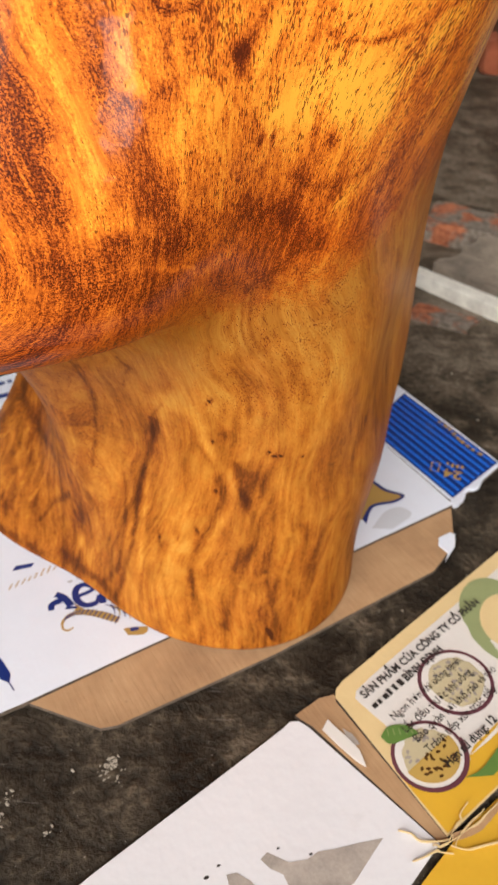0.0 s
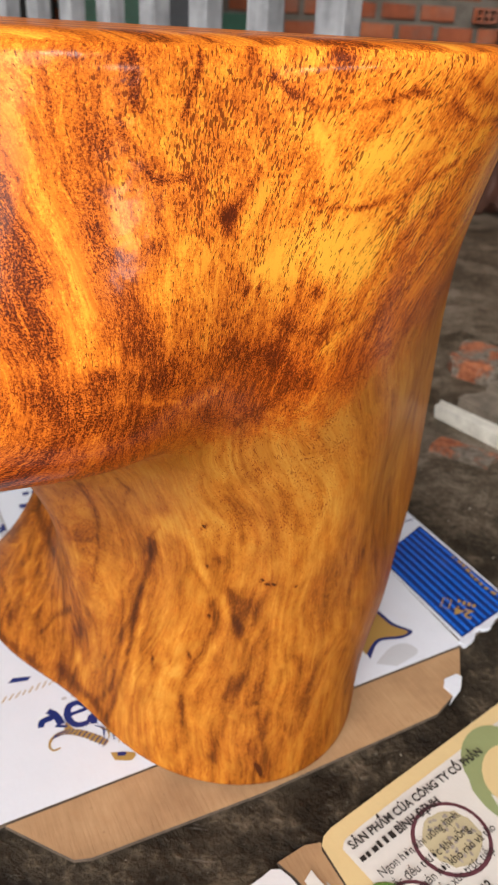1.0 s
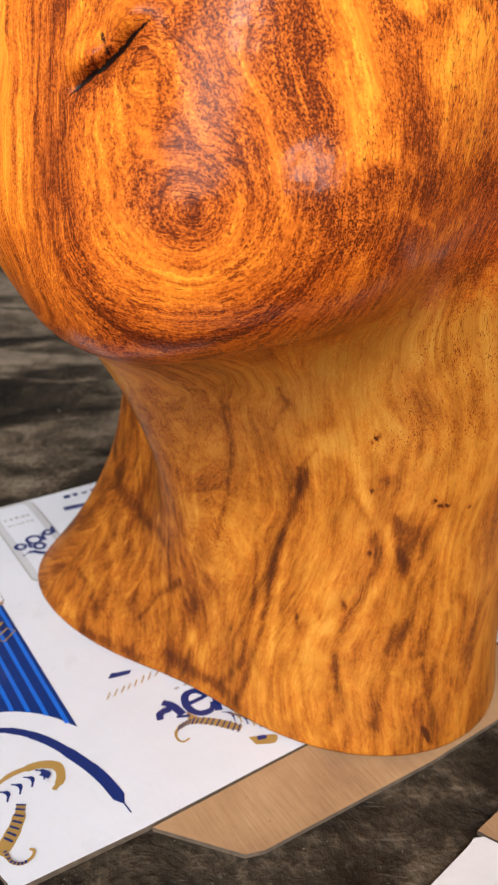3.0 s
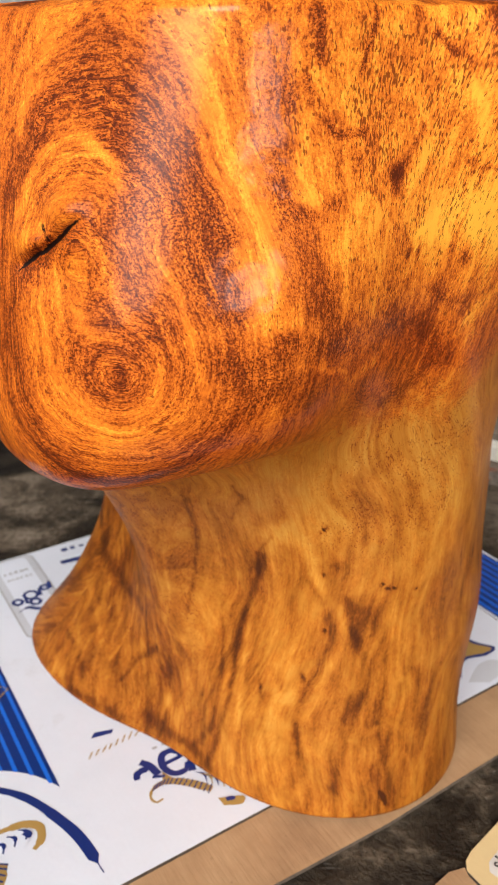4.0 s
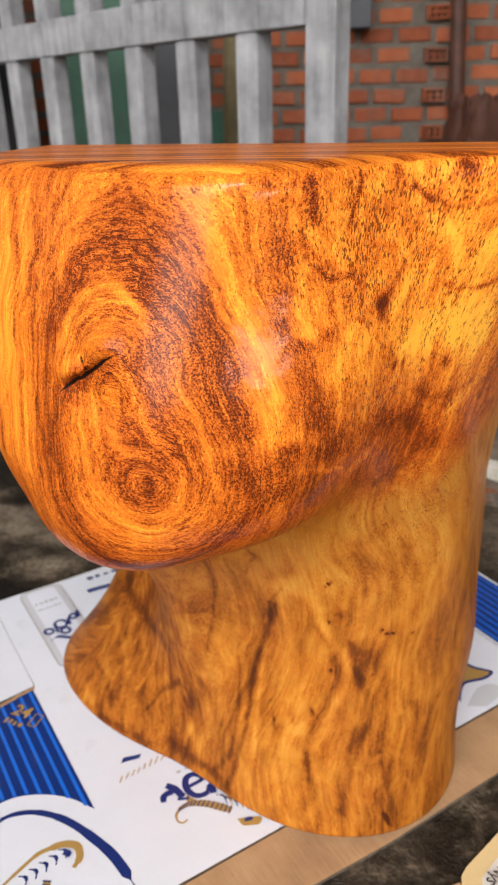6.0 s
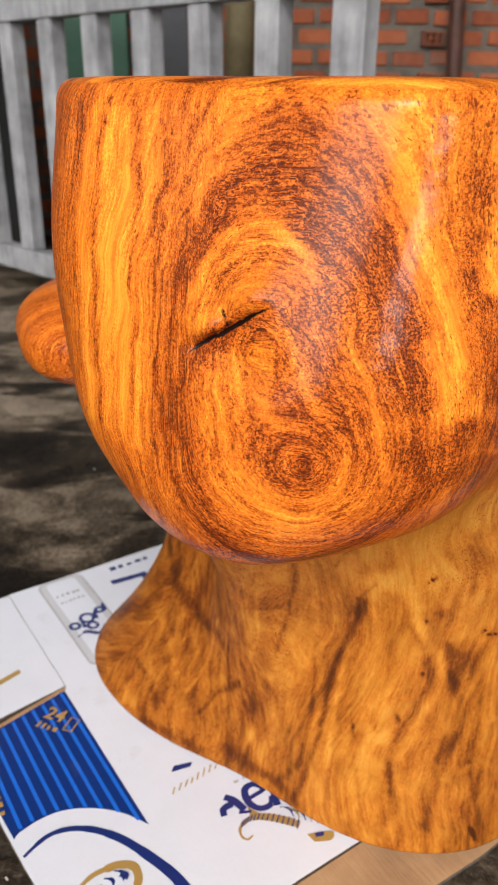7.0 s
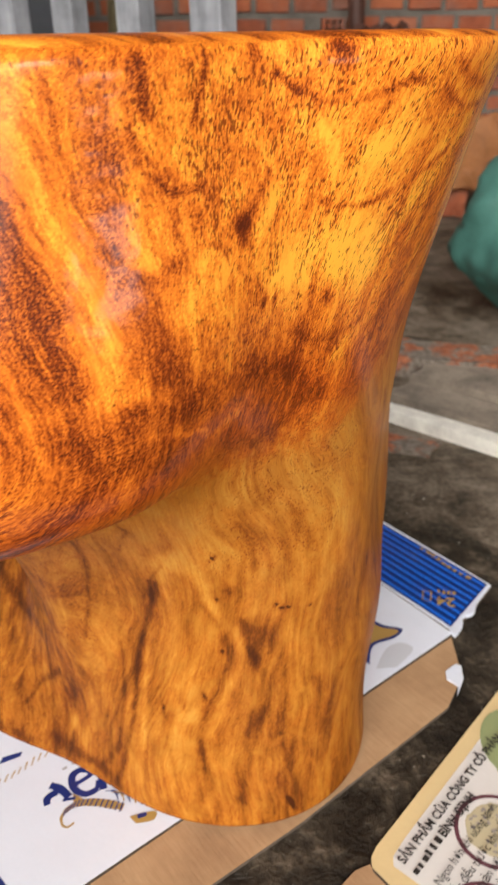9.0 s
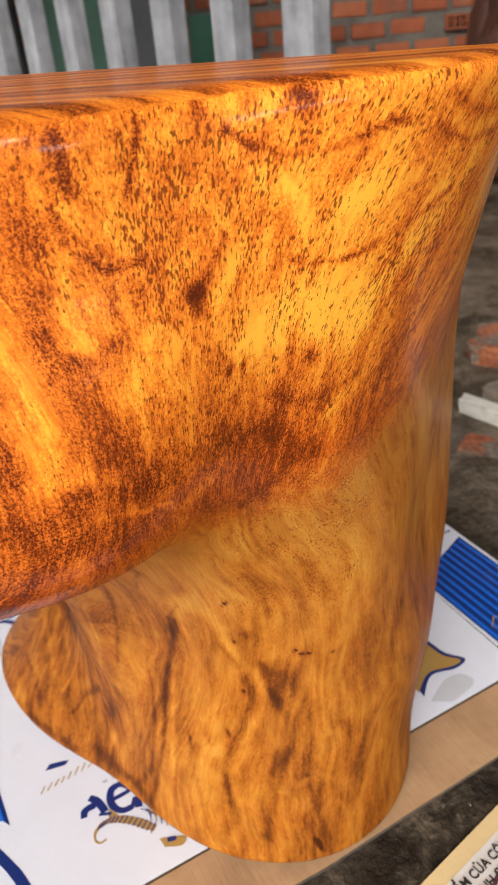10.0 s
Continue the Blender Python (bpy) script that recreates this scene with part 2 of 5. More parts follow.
    scratch = n.ramp(n.noise(n.vmath("MULTIPLY", n.vmath("ADD", pos, n.vmath("MULTIPLY", n.node("ShaderNodeCombineXYZ", i0=mid, i1=big).outputs[0], (0.02, 0.02, 0))), (30, 420, 30)), 1.0, 2, 0.6), [(0.68, 0.0), (0.73, 1.0)])
    col = n.mix(n.math("MULTIPLY", scratch, 0.30), col, (0.25, 0.22, 0.19))
    rust = n.ramp(n.noise(pos, 9.0, 5, 0.7), [(0.64, 0.0), (0.74, 1.0)])
    col = n.mix(n.math("MULTIPLY", rust, 0.55), col, (0.13, 0.055, 0.027))
    n.put(p.inputs["Base Color"], col)
    p.inputs["Specular IOR Level"].default_value = 0.22
    n.put(p.inputs["Roughness"], n.ramp(mid, [(0.3, 0.45), (0.7, 0.85)]))
    h = n.math("ADD", n.math("MULTIPLY", mid, 1.0), n.math("MULTIPLY", fine, 0.5))
    n.put(p.inputs["Normal"], n.bump(h, 0.8, 0.007))
    return m


def paper_material(name, colour, rough=0.35, coat=0.25, crease=0.25):
    m, nt, p = material(name)
    n = Net(nt)
    pos = n.world_place()
    a = n.noise(pos, 12.0, 5, 0.6)
    b = n.noise(pos, 420.0, 2)
    dirt = n.ramp(n.noise(pos, 30.0, 6, 0.7), [(0.60, 0.0), (0.80, 1.0)])
    k = n.math("ADD", n.math("MULTIPLY", a, 0.8), n.math("MULTIPLY", b, 0.2))
    col = n.ramp(k, [(0.3, [c * 0.92 for c in colour]), (0.7, colour)])
    col = n.mix(n.math("MULTIPLY", dirt, 0.22), col, (0.33, 0.29, 0.23))
    n.put(p.inputs["Base Color"], col)
    p.inputs["Roughness"].default_value = rough
    p.inputs["Coat Weight"].default_value, p.inputs["Coat Roughness"].default_value = coat, 0.25
    n.put(p.inputs["Normal"], n.bump(n.noise(pos, 26.0, 4, 0.6), crease, 0.004))
    return m


def kraft_material():
    m, nt, p = material("kraft_board")
    n = Net(nt)
    pos = n.world_place()
    rot = n.node("ShaderNodeMapping", Vector=pos)
    rot.inputs["Rotation"].default_value = (0, 0, radians(-124))
    flute = n.noise(n.vmath("MULTIPLY", rot.outputs[0], (30, 260, 30)), 1.0, 3, 0.6)
    a = n.noise(pos, 25.0, 5, 0.6)
    k = n.math("ADD", n.math("MULTIPLY", a, 0.82), n.math("MULTIPLY", flute, 0.18))
    col = n.ramp(k, [(0.25, (0.29, 0.165, 0.082)), (0.5, (0.41, 0.245, 0.125)), (0.75, (0.50, 0.32, 0.17))])
    spot = n.ramp(n.noise(pos, 120.0, 3, 0.7), [(0.70, 0.0), (0.76, 1.0)])
    col = n.mix(n.math("MULTIPLY", spot, 0.5), col, (0.16, 0.09, 0.05))
    n.put(p.inputs["Base Color"], col)
    p.inputs["Roughness"].default_value = 0.8
    n.put(p.inputs["Normal"], n.bump(flute, 0.35, 0.002))
    return m


def brick_material():
    m, nt, p = material("fired_brick")
    n = Net(nt)
    pos = n.world_place()
    rnd = n.nt.nodes.new("ShaderNodeObjectInfo").outputs["Random"]
    isl = n.nt.nodes.new("ShaderNodeNewGeometry").outputs["Random Per Island"]
    a = n.noise(pos, 22.0, 5, 0.65)
    b = n.noise(pos, 150.0, 3)
    k = n.math("ADD", n.math("MULTIPLY", a, 0.5), n.math("ADD", n.math("MULTIPLY", rnd, 0.28), n.math("MULTIPLY", isl, 0.22)))
    col = n.ramp(k, [(0.2, (0.10, 0.028, 0.014)), (0.5, (0.29, 0.075, 0.030)), (0.8, (0.44, 0.14, 0.060))])
    grime = n.ramp(n.noise(pos, 7.0, 5, 0.6), [(0.5, 0.0), (0.7, 1.0)])
    col = n.mix(n.math("MULTIPLY", grime, 0.5), col, (0.17, 0.14, 0.12))
    n.put(p.inputs["Base Color"], col)
    p.inputs["Roughness"].default_value = 0.9
    n.put(p.inputs["Normal"], n.bump(b, 0.5, 0.004))
    return m


def caked_brick():
    """Orange brick, partly covered by grey mortar."""
    m, nt, p = material("mortar_caked_brick")
    n = Net(nt)
    pos = n.world_place()
    a, b = n.noise(pos, 26.0, 5, 0.65, 0.4), n.noise(pos, 140.0, 4, 0.6)
    red = n.ramp(b, [(0.3, (0.20, 0.055, 0.025)), (0.7, (0.50, 0.17, 0.075))])
    grey = n.ramp(b, [(0.3, (0.10, 0.08, 0.062)), (0.7, (0.30, 0.25, 0.20))])
    n.put(p.inputs["Base Color"], n.mix(n.ramp(a, [(0.46, 0.0), (0.54, 1.0)]), red, grey))
    p.inputs["Roughness"].default_value = 0.95
    n.put(p.inputs["Normal"], n.bump(n.math("ADD", a, n.math("MULTIPLY", b, 0.4)), 0.7, 0.006))
    return m


def weathered_board():
    m, nt, p = material("weathered_board")
    n = Net(nt)
    pos = n.place()
    s = n.noise(n.vmath("MULTIPLY", pos, (60, 60, 5)), 1.0, 5, 0.65, 0.4)
    a = n.noise(pos, 16.0, 5, 0.6)
    k = n.math("ADD", n.math("MULTIPLY", s, 0.35), n.math("ADD", 0.08, n.math("MULTIPLY", a, 0.5)))
    col = n.ramp(k, [(0.32, (0.09, 0.09, 0.097)), (0.5, (0.25, 0.255, 0.275)), (0.7, (0.44, 0.448, 0.47))])
    moss = n.ramp(n.noise(pos, 11.0, 4, 0.7), [(0.62, 0.0), (0.74, 1.0)])
    col = n.mix(n.math("MULTIPLY", moss, 0.45), col, (0.22, 0.19, 0.10))
    n.put(p.inputs["Base Color"], col)
    p.inputs["Roughness"].default_value = 0.75
    n.put(p.inputs["Normal"], n.bump(s, 0.4, 0.004))
    return m


WOOD = wood_material()
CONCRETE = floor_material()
WHITE_PRINT = paper_material("white_coated_board", (0.74, 0.78, 0.87), crease=0.18)
BLANK_WHITE = paper_material("blank_white_board", (0.74, 0.725, 0.75), 0.5, 0.1)
CREAM = paper_material("cream_print", (0.74, 0.56, 0.29))
PALE_PANEL = paper_material("pale_panel_print", (0.74, 0.70, 0.66))
YELLOW = paper_material("yellow_print", (0.70, 0.40, 0.035))
BLUE = paper_material("bright_blue_print", (0.008, 0.15, 0.72), 0.3, 0.4)
NAVY = paper_material("navy_print", (0.008, 0.028, 0.17), 0.3, 0.4)
FIELD = paper_material("deep_blue_print", (0.003, 0.030, 0.19), 0.3, 0.2)
GOLD = paper_material("gold_print", (0.42, 0.26, 0.075), 0.35)
SILVER = paper_material("silver_print", (0.42, 0.42, 0.44), 0.35)
SHADE_PRINT = paper_material("pale_grey_print_and_shade", (0.58, 0.60, 0.65), 0.35)
GREEN_PRINT = paper_material("green_print", (0.12, 0.22, 0.05))
PALE_GREEN = paper_material("pale_green_print", (0.30, 0.34, 0.16))
PURPLE = paper_material("purple_rind_print", (0.14, 0.045, 0.06))
PULP = paper_material("pulp_print", (0.52, 0.34, 0.09))
PALE_PULP = paper_material("pale_pulp_print", (0.55, 0.47, 0.30))
INK = paper_material("black_ink", (0.03, 0.026, 0.024))
TORN = plain("torn_grey_board", (0.36, 0.31, 0.27), 0.9, vary=0.3, scale=60)
KRAFT = kraft_material()
BRICK = brick_material()
CAKED = caked_brick()
MORTAR = plain("mortar", (0.135, 0.118, 0.10), 0.95, vary=0.4, scale=18, bump=0.5, bump_scale=90)
BOARD = weathered_board()
PLASTER = plain("dull_plaster", (0.30, 0.28, 0.25), 0.9, vary=0.25, scale=3)
ROOF = plain("fibre_cement_roof", (0.28, 0.27, 0.26), 0.9, vary=0.3, scale=4)
TARP = plain("green_woven_sack", (0.060, 0.175, 0.145), 0.55, vary=0.3, scale=20, bump=0.3, bump_scale=300)
GREEN_SHEET = plain("green_sheet", (0.018, 0.09, 0.055), 0.5, vary=0.3, scale=9)
STEEL = plain("dull_dark_sheet", (0.05, 0.053, 0.062), 0.45, metal=0.4, vary=0.3, scale=8)
# near-black colour that stands in for the shade behind the fence
BLACK_SHADE = plain("black_shade_sheet", (0.012, 0.012, 0.013), 0.9, vary=0.4, scale=8)
POLE = plain("olive_bamboo", (0.15, 0.12, 0.06), 0.7, vary=0.4, scale=14)
BROWN = plain("brown_wood_block", (0.07, 0.026, 0.016), 0.6, vary=0.4, scale=25)
RAW_WOOD = plain("raw_orange_wood", (0.30, 0.115, 0.035), 0.7, vary=0.35, scale=12)
WHITE_STONE = plain("lime_white_edge", (0.80, 0.75, 0.67), 0.9, vary=0.3, scale=40, bump=0.6, bump_scale=120)
EDGE = plain("cut_board_edge", (0.11, 0.08, 0.058), 0.95, vary=0.5, scale=200)
DUST = plain("plaster_dust", (0.36, 0.32, 0.26), 0.95, vary=0.4, scale=90)
SEED = paper_material("brown_seed_print", (0.10, 0.045, 0.012))
RUBBLE = plain("grey_rubble", (0.27, 0.22, 0.17), 0.95, vary=0.5, scale=25, bump=0.7, bump_scale=80)


# ---- mesh helpers ----
def part(name, bm, mat, parent=None, label=""):
    me = bpy.data.meshes.new(name)
    bm.to_mesh(me)
    bm.free()
    for mm in mat if isinstance(mat, (list, tuple)) else [mat]:
        me.materials.append(mm)
    ob = new(name, me)
    ob.parent = parent
    if label:
        tagged(ob, label)
    return ob


def empty(name, at=(0, 0, 0)):
    ob = new(name)
    ob.location = at
    ob.empty_display_size = 0.05
    return ob


def box_bm(x0, x1, y0, y1, z0, z1, bevel=0.0, m=None):
    bm = bmesh.new()
    bmesh.ops.create_cube(bm, size=1)
    bmesh.ops.scale(bm, vec=(x1 - x0, y1 - y0, z1 - z0), verts=bm.verts)
    bmesh.ops.translate(bm, vec=((x0 + x1) / 2, (y0 + y1) / 2, (z0 + z1) / 2), verts=bm.verts)
    if bevel:
        bmesh.ops.bevel(bm, geom=bm.edges[:], offset=bevel, segments=2, affect="EDGES", profile=0.6)
    if m:
        bmesh.ops.transform(bm, matrix=m, verts=bm.verts)
    return bm


def box(name, x0, x1, y0, y1, z0, z1, mat, parent=None, bevel=0.0, m=None, label=""):
    return part(name, box_bm(x0, x1, y0, y1, z0, z1, bevel, m), mat, parent, label)


# ---- the shed round it ----
FLOOR_Z = 0.0


def ground():
    bm = bmesh.new()
    n = 120
    bmesh.ops.create_grid(bm, x_segments=n, y_segments=n, size=1)
    for v in bm.verts:
        # dense near the bench, wide towards the horizon
        x, y = v.co.x, v.co.y
        v.co.x = 2.6 * x + 400 * x ** 9
        v.co.y = 0.9 + 2.6 * y + 400 * y ** 9
        d = math.hypot(v.co.x, v.co.y - 0.4)
        amp = 0.004 * min(1, max(0, (d - 0.55) / 0.5))
        v.co.z = FLOOR_Z + amp * (noise.noise(Vector((v.co.x * 3, v.co.y * 3, 0))) - 0.6) - 0.0005
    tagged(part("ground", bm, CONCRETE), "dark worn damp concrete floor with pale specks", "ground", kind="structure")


def shed():
    # roof and two walls out of view, added to shape the daylight
    tagged(box("ceiling", -1.4, 2.2, -0.9, 2.95, 2.75, 2.85, ROOF), "unseen grey fibre cement roof added to keep the light frontal", "ceiling", kind="structure")
    tagged(box("unseen_wall_south", -3.05, 3.05, -2.6, -2.45, -0.02, 0.60, PLASTER), "unseen low plastered wall added along the open front", "wall", kind="structure")
    tagged(box("unseen_wall_east", 2.0, 2.15, -2.6, 2.95, -0.02, 2.75, PLASTER), "unseen dull plastered side wall added to dim the right", "wall", kind="structure")


def plain_brick(L, Hh, D):
    """One brick, its joint edges slightly worn."""
    return box_bm(-L / 2, L / 2, -D / 2, D / 2, -Hh / 2, Hh / 2, 0.004)


def holed_brick(L, Hh, D):
    """A brick laid end on, with two rows of three holes."""
    bm = bmesh.new()
    xs = [-0.5, -0.38, -0.18, -0.10, 0.10, 0.18, 0.38, 0.5]
    zs = [-0.5, -0.34, -0.08, 0.08, 0.34, 0.5]
    v = [[bm.verts.new((x * L, -D / 2, z * Hh)) for z in zs] for x in xs]
    holes = []
    for i in range(7):
        for k in range(5):
            f = bm.faces.new((v[i][k], v[i + 1][k], v[i + 1][k + 1], v[i][k + 1]))
            if i in (1, 3, 5) and k in (1, 3):
                holes.append(f)
    out = bmesh.ops.extrude_discrete_faces(bm, faces=holes)["faces"]
    for f in out:
        bmesh.ops.translate(bm, vec=(0, D * 0.9, 0), verts=f.verts)
    rim = [e for e in bm.edges if e.is_boundary]
    side = bmesh.ops.extrude_edge_only(bm, edges=rim)["geom"]
    bmesh.ops.translate(bm, vec=(0, D, 0), verts=[q for q in side if isinstance(q, bmesh.types.BMVert)])
    bmesh.ops.recalc_face_normals(bm, faces=bm.faces)
    return bm


def back_wall():
    y = 2.66
    wall = box("wall_north", -3.05, 3.05, y - 0.017, y + 0.13, -0.02, 2.75, MORTAR)
    tagged(wall, "rough red hollow brick wall with grey mortar", "wall", kind="structure")
    rng = random.Random(4)
    course, length, gap = 0.056, 0.115, 0.017
    kinds = []
    for bm in (plain_brick(length - gap, course - gap, 0.05), holed_brick(length - gap - 0.03, course - gap, 0.05), plain_brick(length - gap - 0.03, course - gap, 0.05)):
        me = bpy.data.meshes.new("brick")
        bm.to_mesh(me)
        bm.free()
        me.materials.append(BRICK)
        kinds.append(me)
    rest = bmesh.new()
    for row in range(49):
        z = 0.012 + row * course + course / 2
        x = -3.0 + (row % 2) * length / 2 + rng.uniform(-0.02, 0.02)
        while x < 2.95:
            cx = x + length / 2
            dz, dy, tilt = rng.uniform(-0.003, 0.003), rng.uniform(-0.006, 0.006), rng.uniform(-1.6, 1.6)
            if abs(cx - 0.42) < length * 0.5 and row % 2 == 0:
                # a pier of bricks laid end on
                cx, kind = 0.42, 1
            else:
                kind = 0
            if -0.75 < cx < 1.35 and 0.25 < z < 1.08:
                ob = new("brick", kinds[kind])
                ob.matrix_world = pose(cx, y + dy - 0.02 * (kind > 0), z + dz, 0, tilt, 0)
                ob.parent = wall
            else:
                bmesh.ops.create_cube(rest, size=1, matrix=pose(cx, y + dy, z + dz, 0, tilt, 0) @ Matrix.Diagonal((length - gap, 0.05, course - gap, 1)))
            x += length
    tagged(part("brick_rows", rest, BRICK, wall), kind="stuff")


def fence():
    """A grey board fence that runs back from a square post."""
    run = empty("board_fence", (0.027, 1.205, 0))
    a = radians(137)
    run.rotation_euler.z = a
    tagged(run, "weathered grey wooden board fence with upright slats", "fence")
    T = 0.052
    box("post", -0.028, 0.028, -0.017, 0.017, 0.0, 0.92, BOARD, run, 0.003)
    box("rail", 0.028, 1.75, -0.018, 0.022, 0.568, 0.632, BOARD, run, 0.003, label="grey top rail with mossy stains")
    box("rail", 0.028, 1.75, -0.018, 0.022, 0.055, 0.107, BOARD, run, 0.003)
    for i in range(11):
        u = 0.150 + i * 0.1475
        box("slat", u - 0.024, u + 0.024, -0.017, 0.017, 0.107, 0.568, BOARD, run, 0.003)
        box("slat", u - 0.024, u + 0.024, -0.017, 0.017, 0.632, 0.9, BOARD, run, 0.003)


ground()
shed()
back_wall()
fence()

# ---- the wooden stool ----
LEVELS = np.array([0.0, 0.10, 0.20, 0.31, 0.44])
AXIS = (-0.06, 0.50)
TOP_Z = 0.4432
# outline of the trunk at each level: mean radius, then cosine and sine swells
TRUNK = np.array([
    (0.1676, 0.0174, 0.0350, 0.0067, -0.0108, -0.0183, 0.0066, -0.0070, -0.0024),
    (0.1430, 0.0531, 0.0335, 0.0058, 0.0027, -0.0097, 0.0082, -0.0097, -0.0044),
    (0.1445, 0.0571, 0.0251, -0.0035, 0.0121, -0.0012, 0.0072, -0.0188, -0.0024),
    (0.1567, 0.0408, -0.0264, -0.0158, 0.0089, 0.0207, 0.0089, -0.0136, 0.0040),
    (0.1561, 0.0234, -0.0433, 0.0112, -0.0021, 0.0007, -0.0034, -0.0078, -0.0108),
])
BULGE = (-0.0782, 0.4571, 0.3827, 0.0944, 0.1810, 0.1411, 0.2282, 0.1504, 0.3212, 2.4252, 3.9959)
# slow swells of the bulge, one for each mixed direction
SWELL = (-0.0399, -0.0336, 0.0435, 0.1157, -0.0825, -0.0989, -0.0363, 0.0439, -0.0204, 0.0368, -0.0438)
STUB = (-0.1812, 0.5479, 0.2956, 0.0870, 0.0820, 0.0342, 0.2757, 0.1173)
BLEND = 0.0200
CHEEK = 0.0075
CRACK = ((-0.1275, 0.3495), (-0.0968, 0.3715))


def bend_matrix():
    n, h = len(LEVELS), np.diff(LEVELS)
    a, b = np.zeros((n, n)), np.zeros((n, n))
    a[0, 0] = a[-1, -1] = 1
    for i in range(1, n - 1):
        a[i, i - 1], a[i, i], a[i, i + 1] = h[i - 1], 2 * (h[i - 1] + h[i]), h[i]
        b[i, i - 1], b[i, i], b[i, i + 1] = 6 / h[i - 1], -6 / h[i - 1] - 6 / h[i], 6 / h[i]
    return np.linalg.solve(a, b)


BENDS = bend_matrix() @ TRUNK


def trunk(p):
    dx, dy, z = p[:, 0] - AXIS[0], p[:, 1] - AXIS[1], np.clip(p[:, 2], LEVELS[0], LEVELS[-1])
    rho, ph = np.hypot(dx, dy), np.arctan2(dy, dx)
    i = np.clip(np.searchsorted(LEVELS, z) - 1, 0, len(LEVELS) - 2)
    h = LEVELS[i + 1] - LEVELS[i]
    a = (LEVELS[i + 1] - z) / h
    b = 1 - a
    wa, wb = (a ** 3 - a) * h * h / 6, (b ** 3 - b) * h * h / 6
    r = np.zeros(len(p))
    for k in range(TRUNK.shape[1]):
        c = a * TRUNK[i, k] + b * TRUNK[i + 1, k] + wa * BENDS[i, k] + wb * BENDS[i + 1, k]
        r += c if k == 0 else c * (np.cos((k + 1) // 2 * ph) if k % 2 else np.sin(k // 2 * ph))
    return (rho - r) * 0.9


def bulge(p):
    cx, cy, cz, a, b, c, yaw, shx, shy, n, m = BULGE
    z = p[:, 2] - cz
    x, y = p[:, 0] - cx - shx * z, p[:, 1] - cy - shy * z
    co, si = math.cos(yaw), math.sin(yaw)
    u, v, w = (co * x + si * y) / a, (co * y - si * x) / b, z / c
    q = ((np.abs(u) ** n + np.abs(v) ** n + 1e-12) ** (m / n) + np.abs(w) ** m + 1e-12) ** (1 / m)
    u, v, w = u / q, v / q, w / q
    swell = 0.0
    for k, form in zip(SWELL, (u * w, v * w, u * v, w ** 3, u * w * w, v * w * w, u * u * w, v * v * w, u * v * w, u ** 3, v * u * u)):
        swell = swell + k * form
    return (q - 1 - swell) * min(a, b, c)


def stub(p):
    cx, cy, cz, a, b, c, yaw, rise = STUB
    x, y = p[:, 0] - cx, p[:, 1] - cy
    co, si = math.cos(yaw), math.sin(yaw)
    u, v = co * x + si * y, co * y - si * x
    z = p[:, 2] - cz - rise * u
    q = ((np.abs(u) / a) ** 2.6 + (np.abs(v) / b) ** 2.6 + (np.abs(z) / c) ** 2.4) ** 0.4
    return (q - 1) * min(a, b, c)


def meld(a, b, k):
    h = np.clip(0.5 + 0.5 * (b - a) / k, 0, 1)
    return b + (a - b) * h - k * h * (1 - h)


def slit_place(p):
    """Where a point lies along the branch crack, across it, and inside its side crack."""
    (ax, az), (bx, bz) = CRACK
    dx, dz = bx - ax, bz - az
    L = math.hypot(dx, dz)
    t = ((p[:, 0] - ax) * dx + (p[:, 2] - az) * dz) / (L * L)
    off = ((p[:, 2] - az) * dx - (p[:, 0] - ax) * dz) / L - 0.0004 * np.sin(t * 9.0)
    side = 0.0010 - np.hypot(p[:, 0] + 0.1130 + 0.30 * (p[:, 2] - 0.365), np.clip(np.abs(p[:, 2] - 0.3652) - 0.0026, 0, 1))
    far = p[:, 1] > 0.34
    return t, np.where(far, 1.0, off), np.where(far, -1.0, side)


def dent(p, x, z, rx, rz):
    return np.exp(-((p[:, 0] - x) / rx) ** 2 - ((p[:, 2] - z) / rz) ** 2) * (p[:, 1] < 0.4)


def stool_field(p):
    f = meld(meld(trunk(p), bulge(p), BLEND), stub(p), 0.02)
    # healed lips over the crack, a hollow under it, and slow unevenness of the hand-finished surface
    f = f - 0.0022 * dent(p, -0.121, 0.3625, 0.007, 0.006) - 0.0024 * dent(p, -0.105, 0.3745, 0.008, 0.007)
    f = f + 0.0018 * dent(p, -0.108, 0.351, 0.013, 0.008)
    f = f + 0.0007 * (np.sin(p[:, 0] * 61 + 1.0) * np.sin(p[:, 2] * 47) + np.sin(p[:, 1] * 53 + p[:, 2] * 38 + 2.0))
    # the fuller cheek of the bulge
    f = f - CHEEK * np.exp(-((p[:, 0] + 0.174) / 0.040) ** 2 - ((p[:, 1] - 0.335) / 0.06) ** 2 - ((p[:, 2] - 0.303) / 0.030) ** 2)
    t, off, side = slit_place(p)
    f = f + 0.0030 * np.exp(-(off / 0.0022) ** 2) * np.clip(4 * t * (1 - t), 0, 1) * (np.abs(off) < 0.02)
    f = f - 0.0035 * np.exp(-(p[:, 2] / 0.03) ** 2) * np.clip((0.48 - p[:, 1]) / 0.12, 0, 1)
    f = -meld(-f, -(p[:, 2] - TOP_Z), 0.011)
    f = -meld(-f, -(p[:, 2] - TOP_Z + 0.22 * (p[:, 1] - 0.458 + 0.39 * p[:, 0])), 0.004)
    return -meld(-f, -(0.0055 - p[:, 2]), 0.003)


def surface_net(field, lo, hi, h):
    """A quad mesh on the zero level of the field."""
    n = [int(math.ceil((b - a) / h)) + 1 for a, b in zip(lo, hi)]
    xs, ys, zs = (lo[i] + h * np.arange(n[i]) for i in range(3))
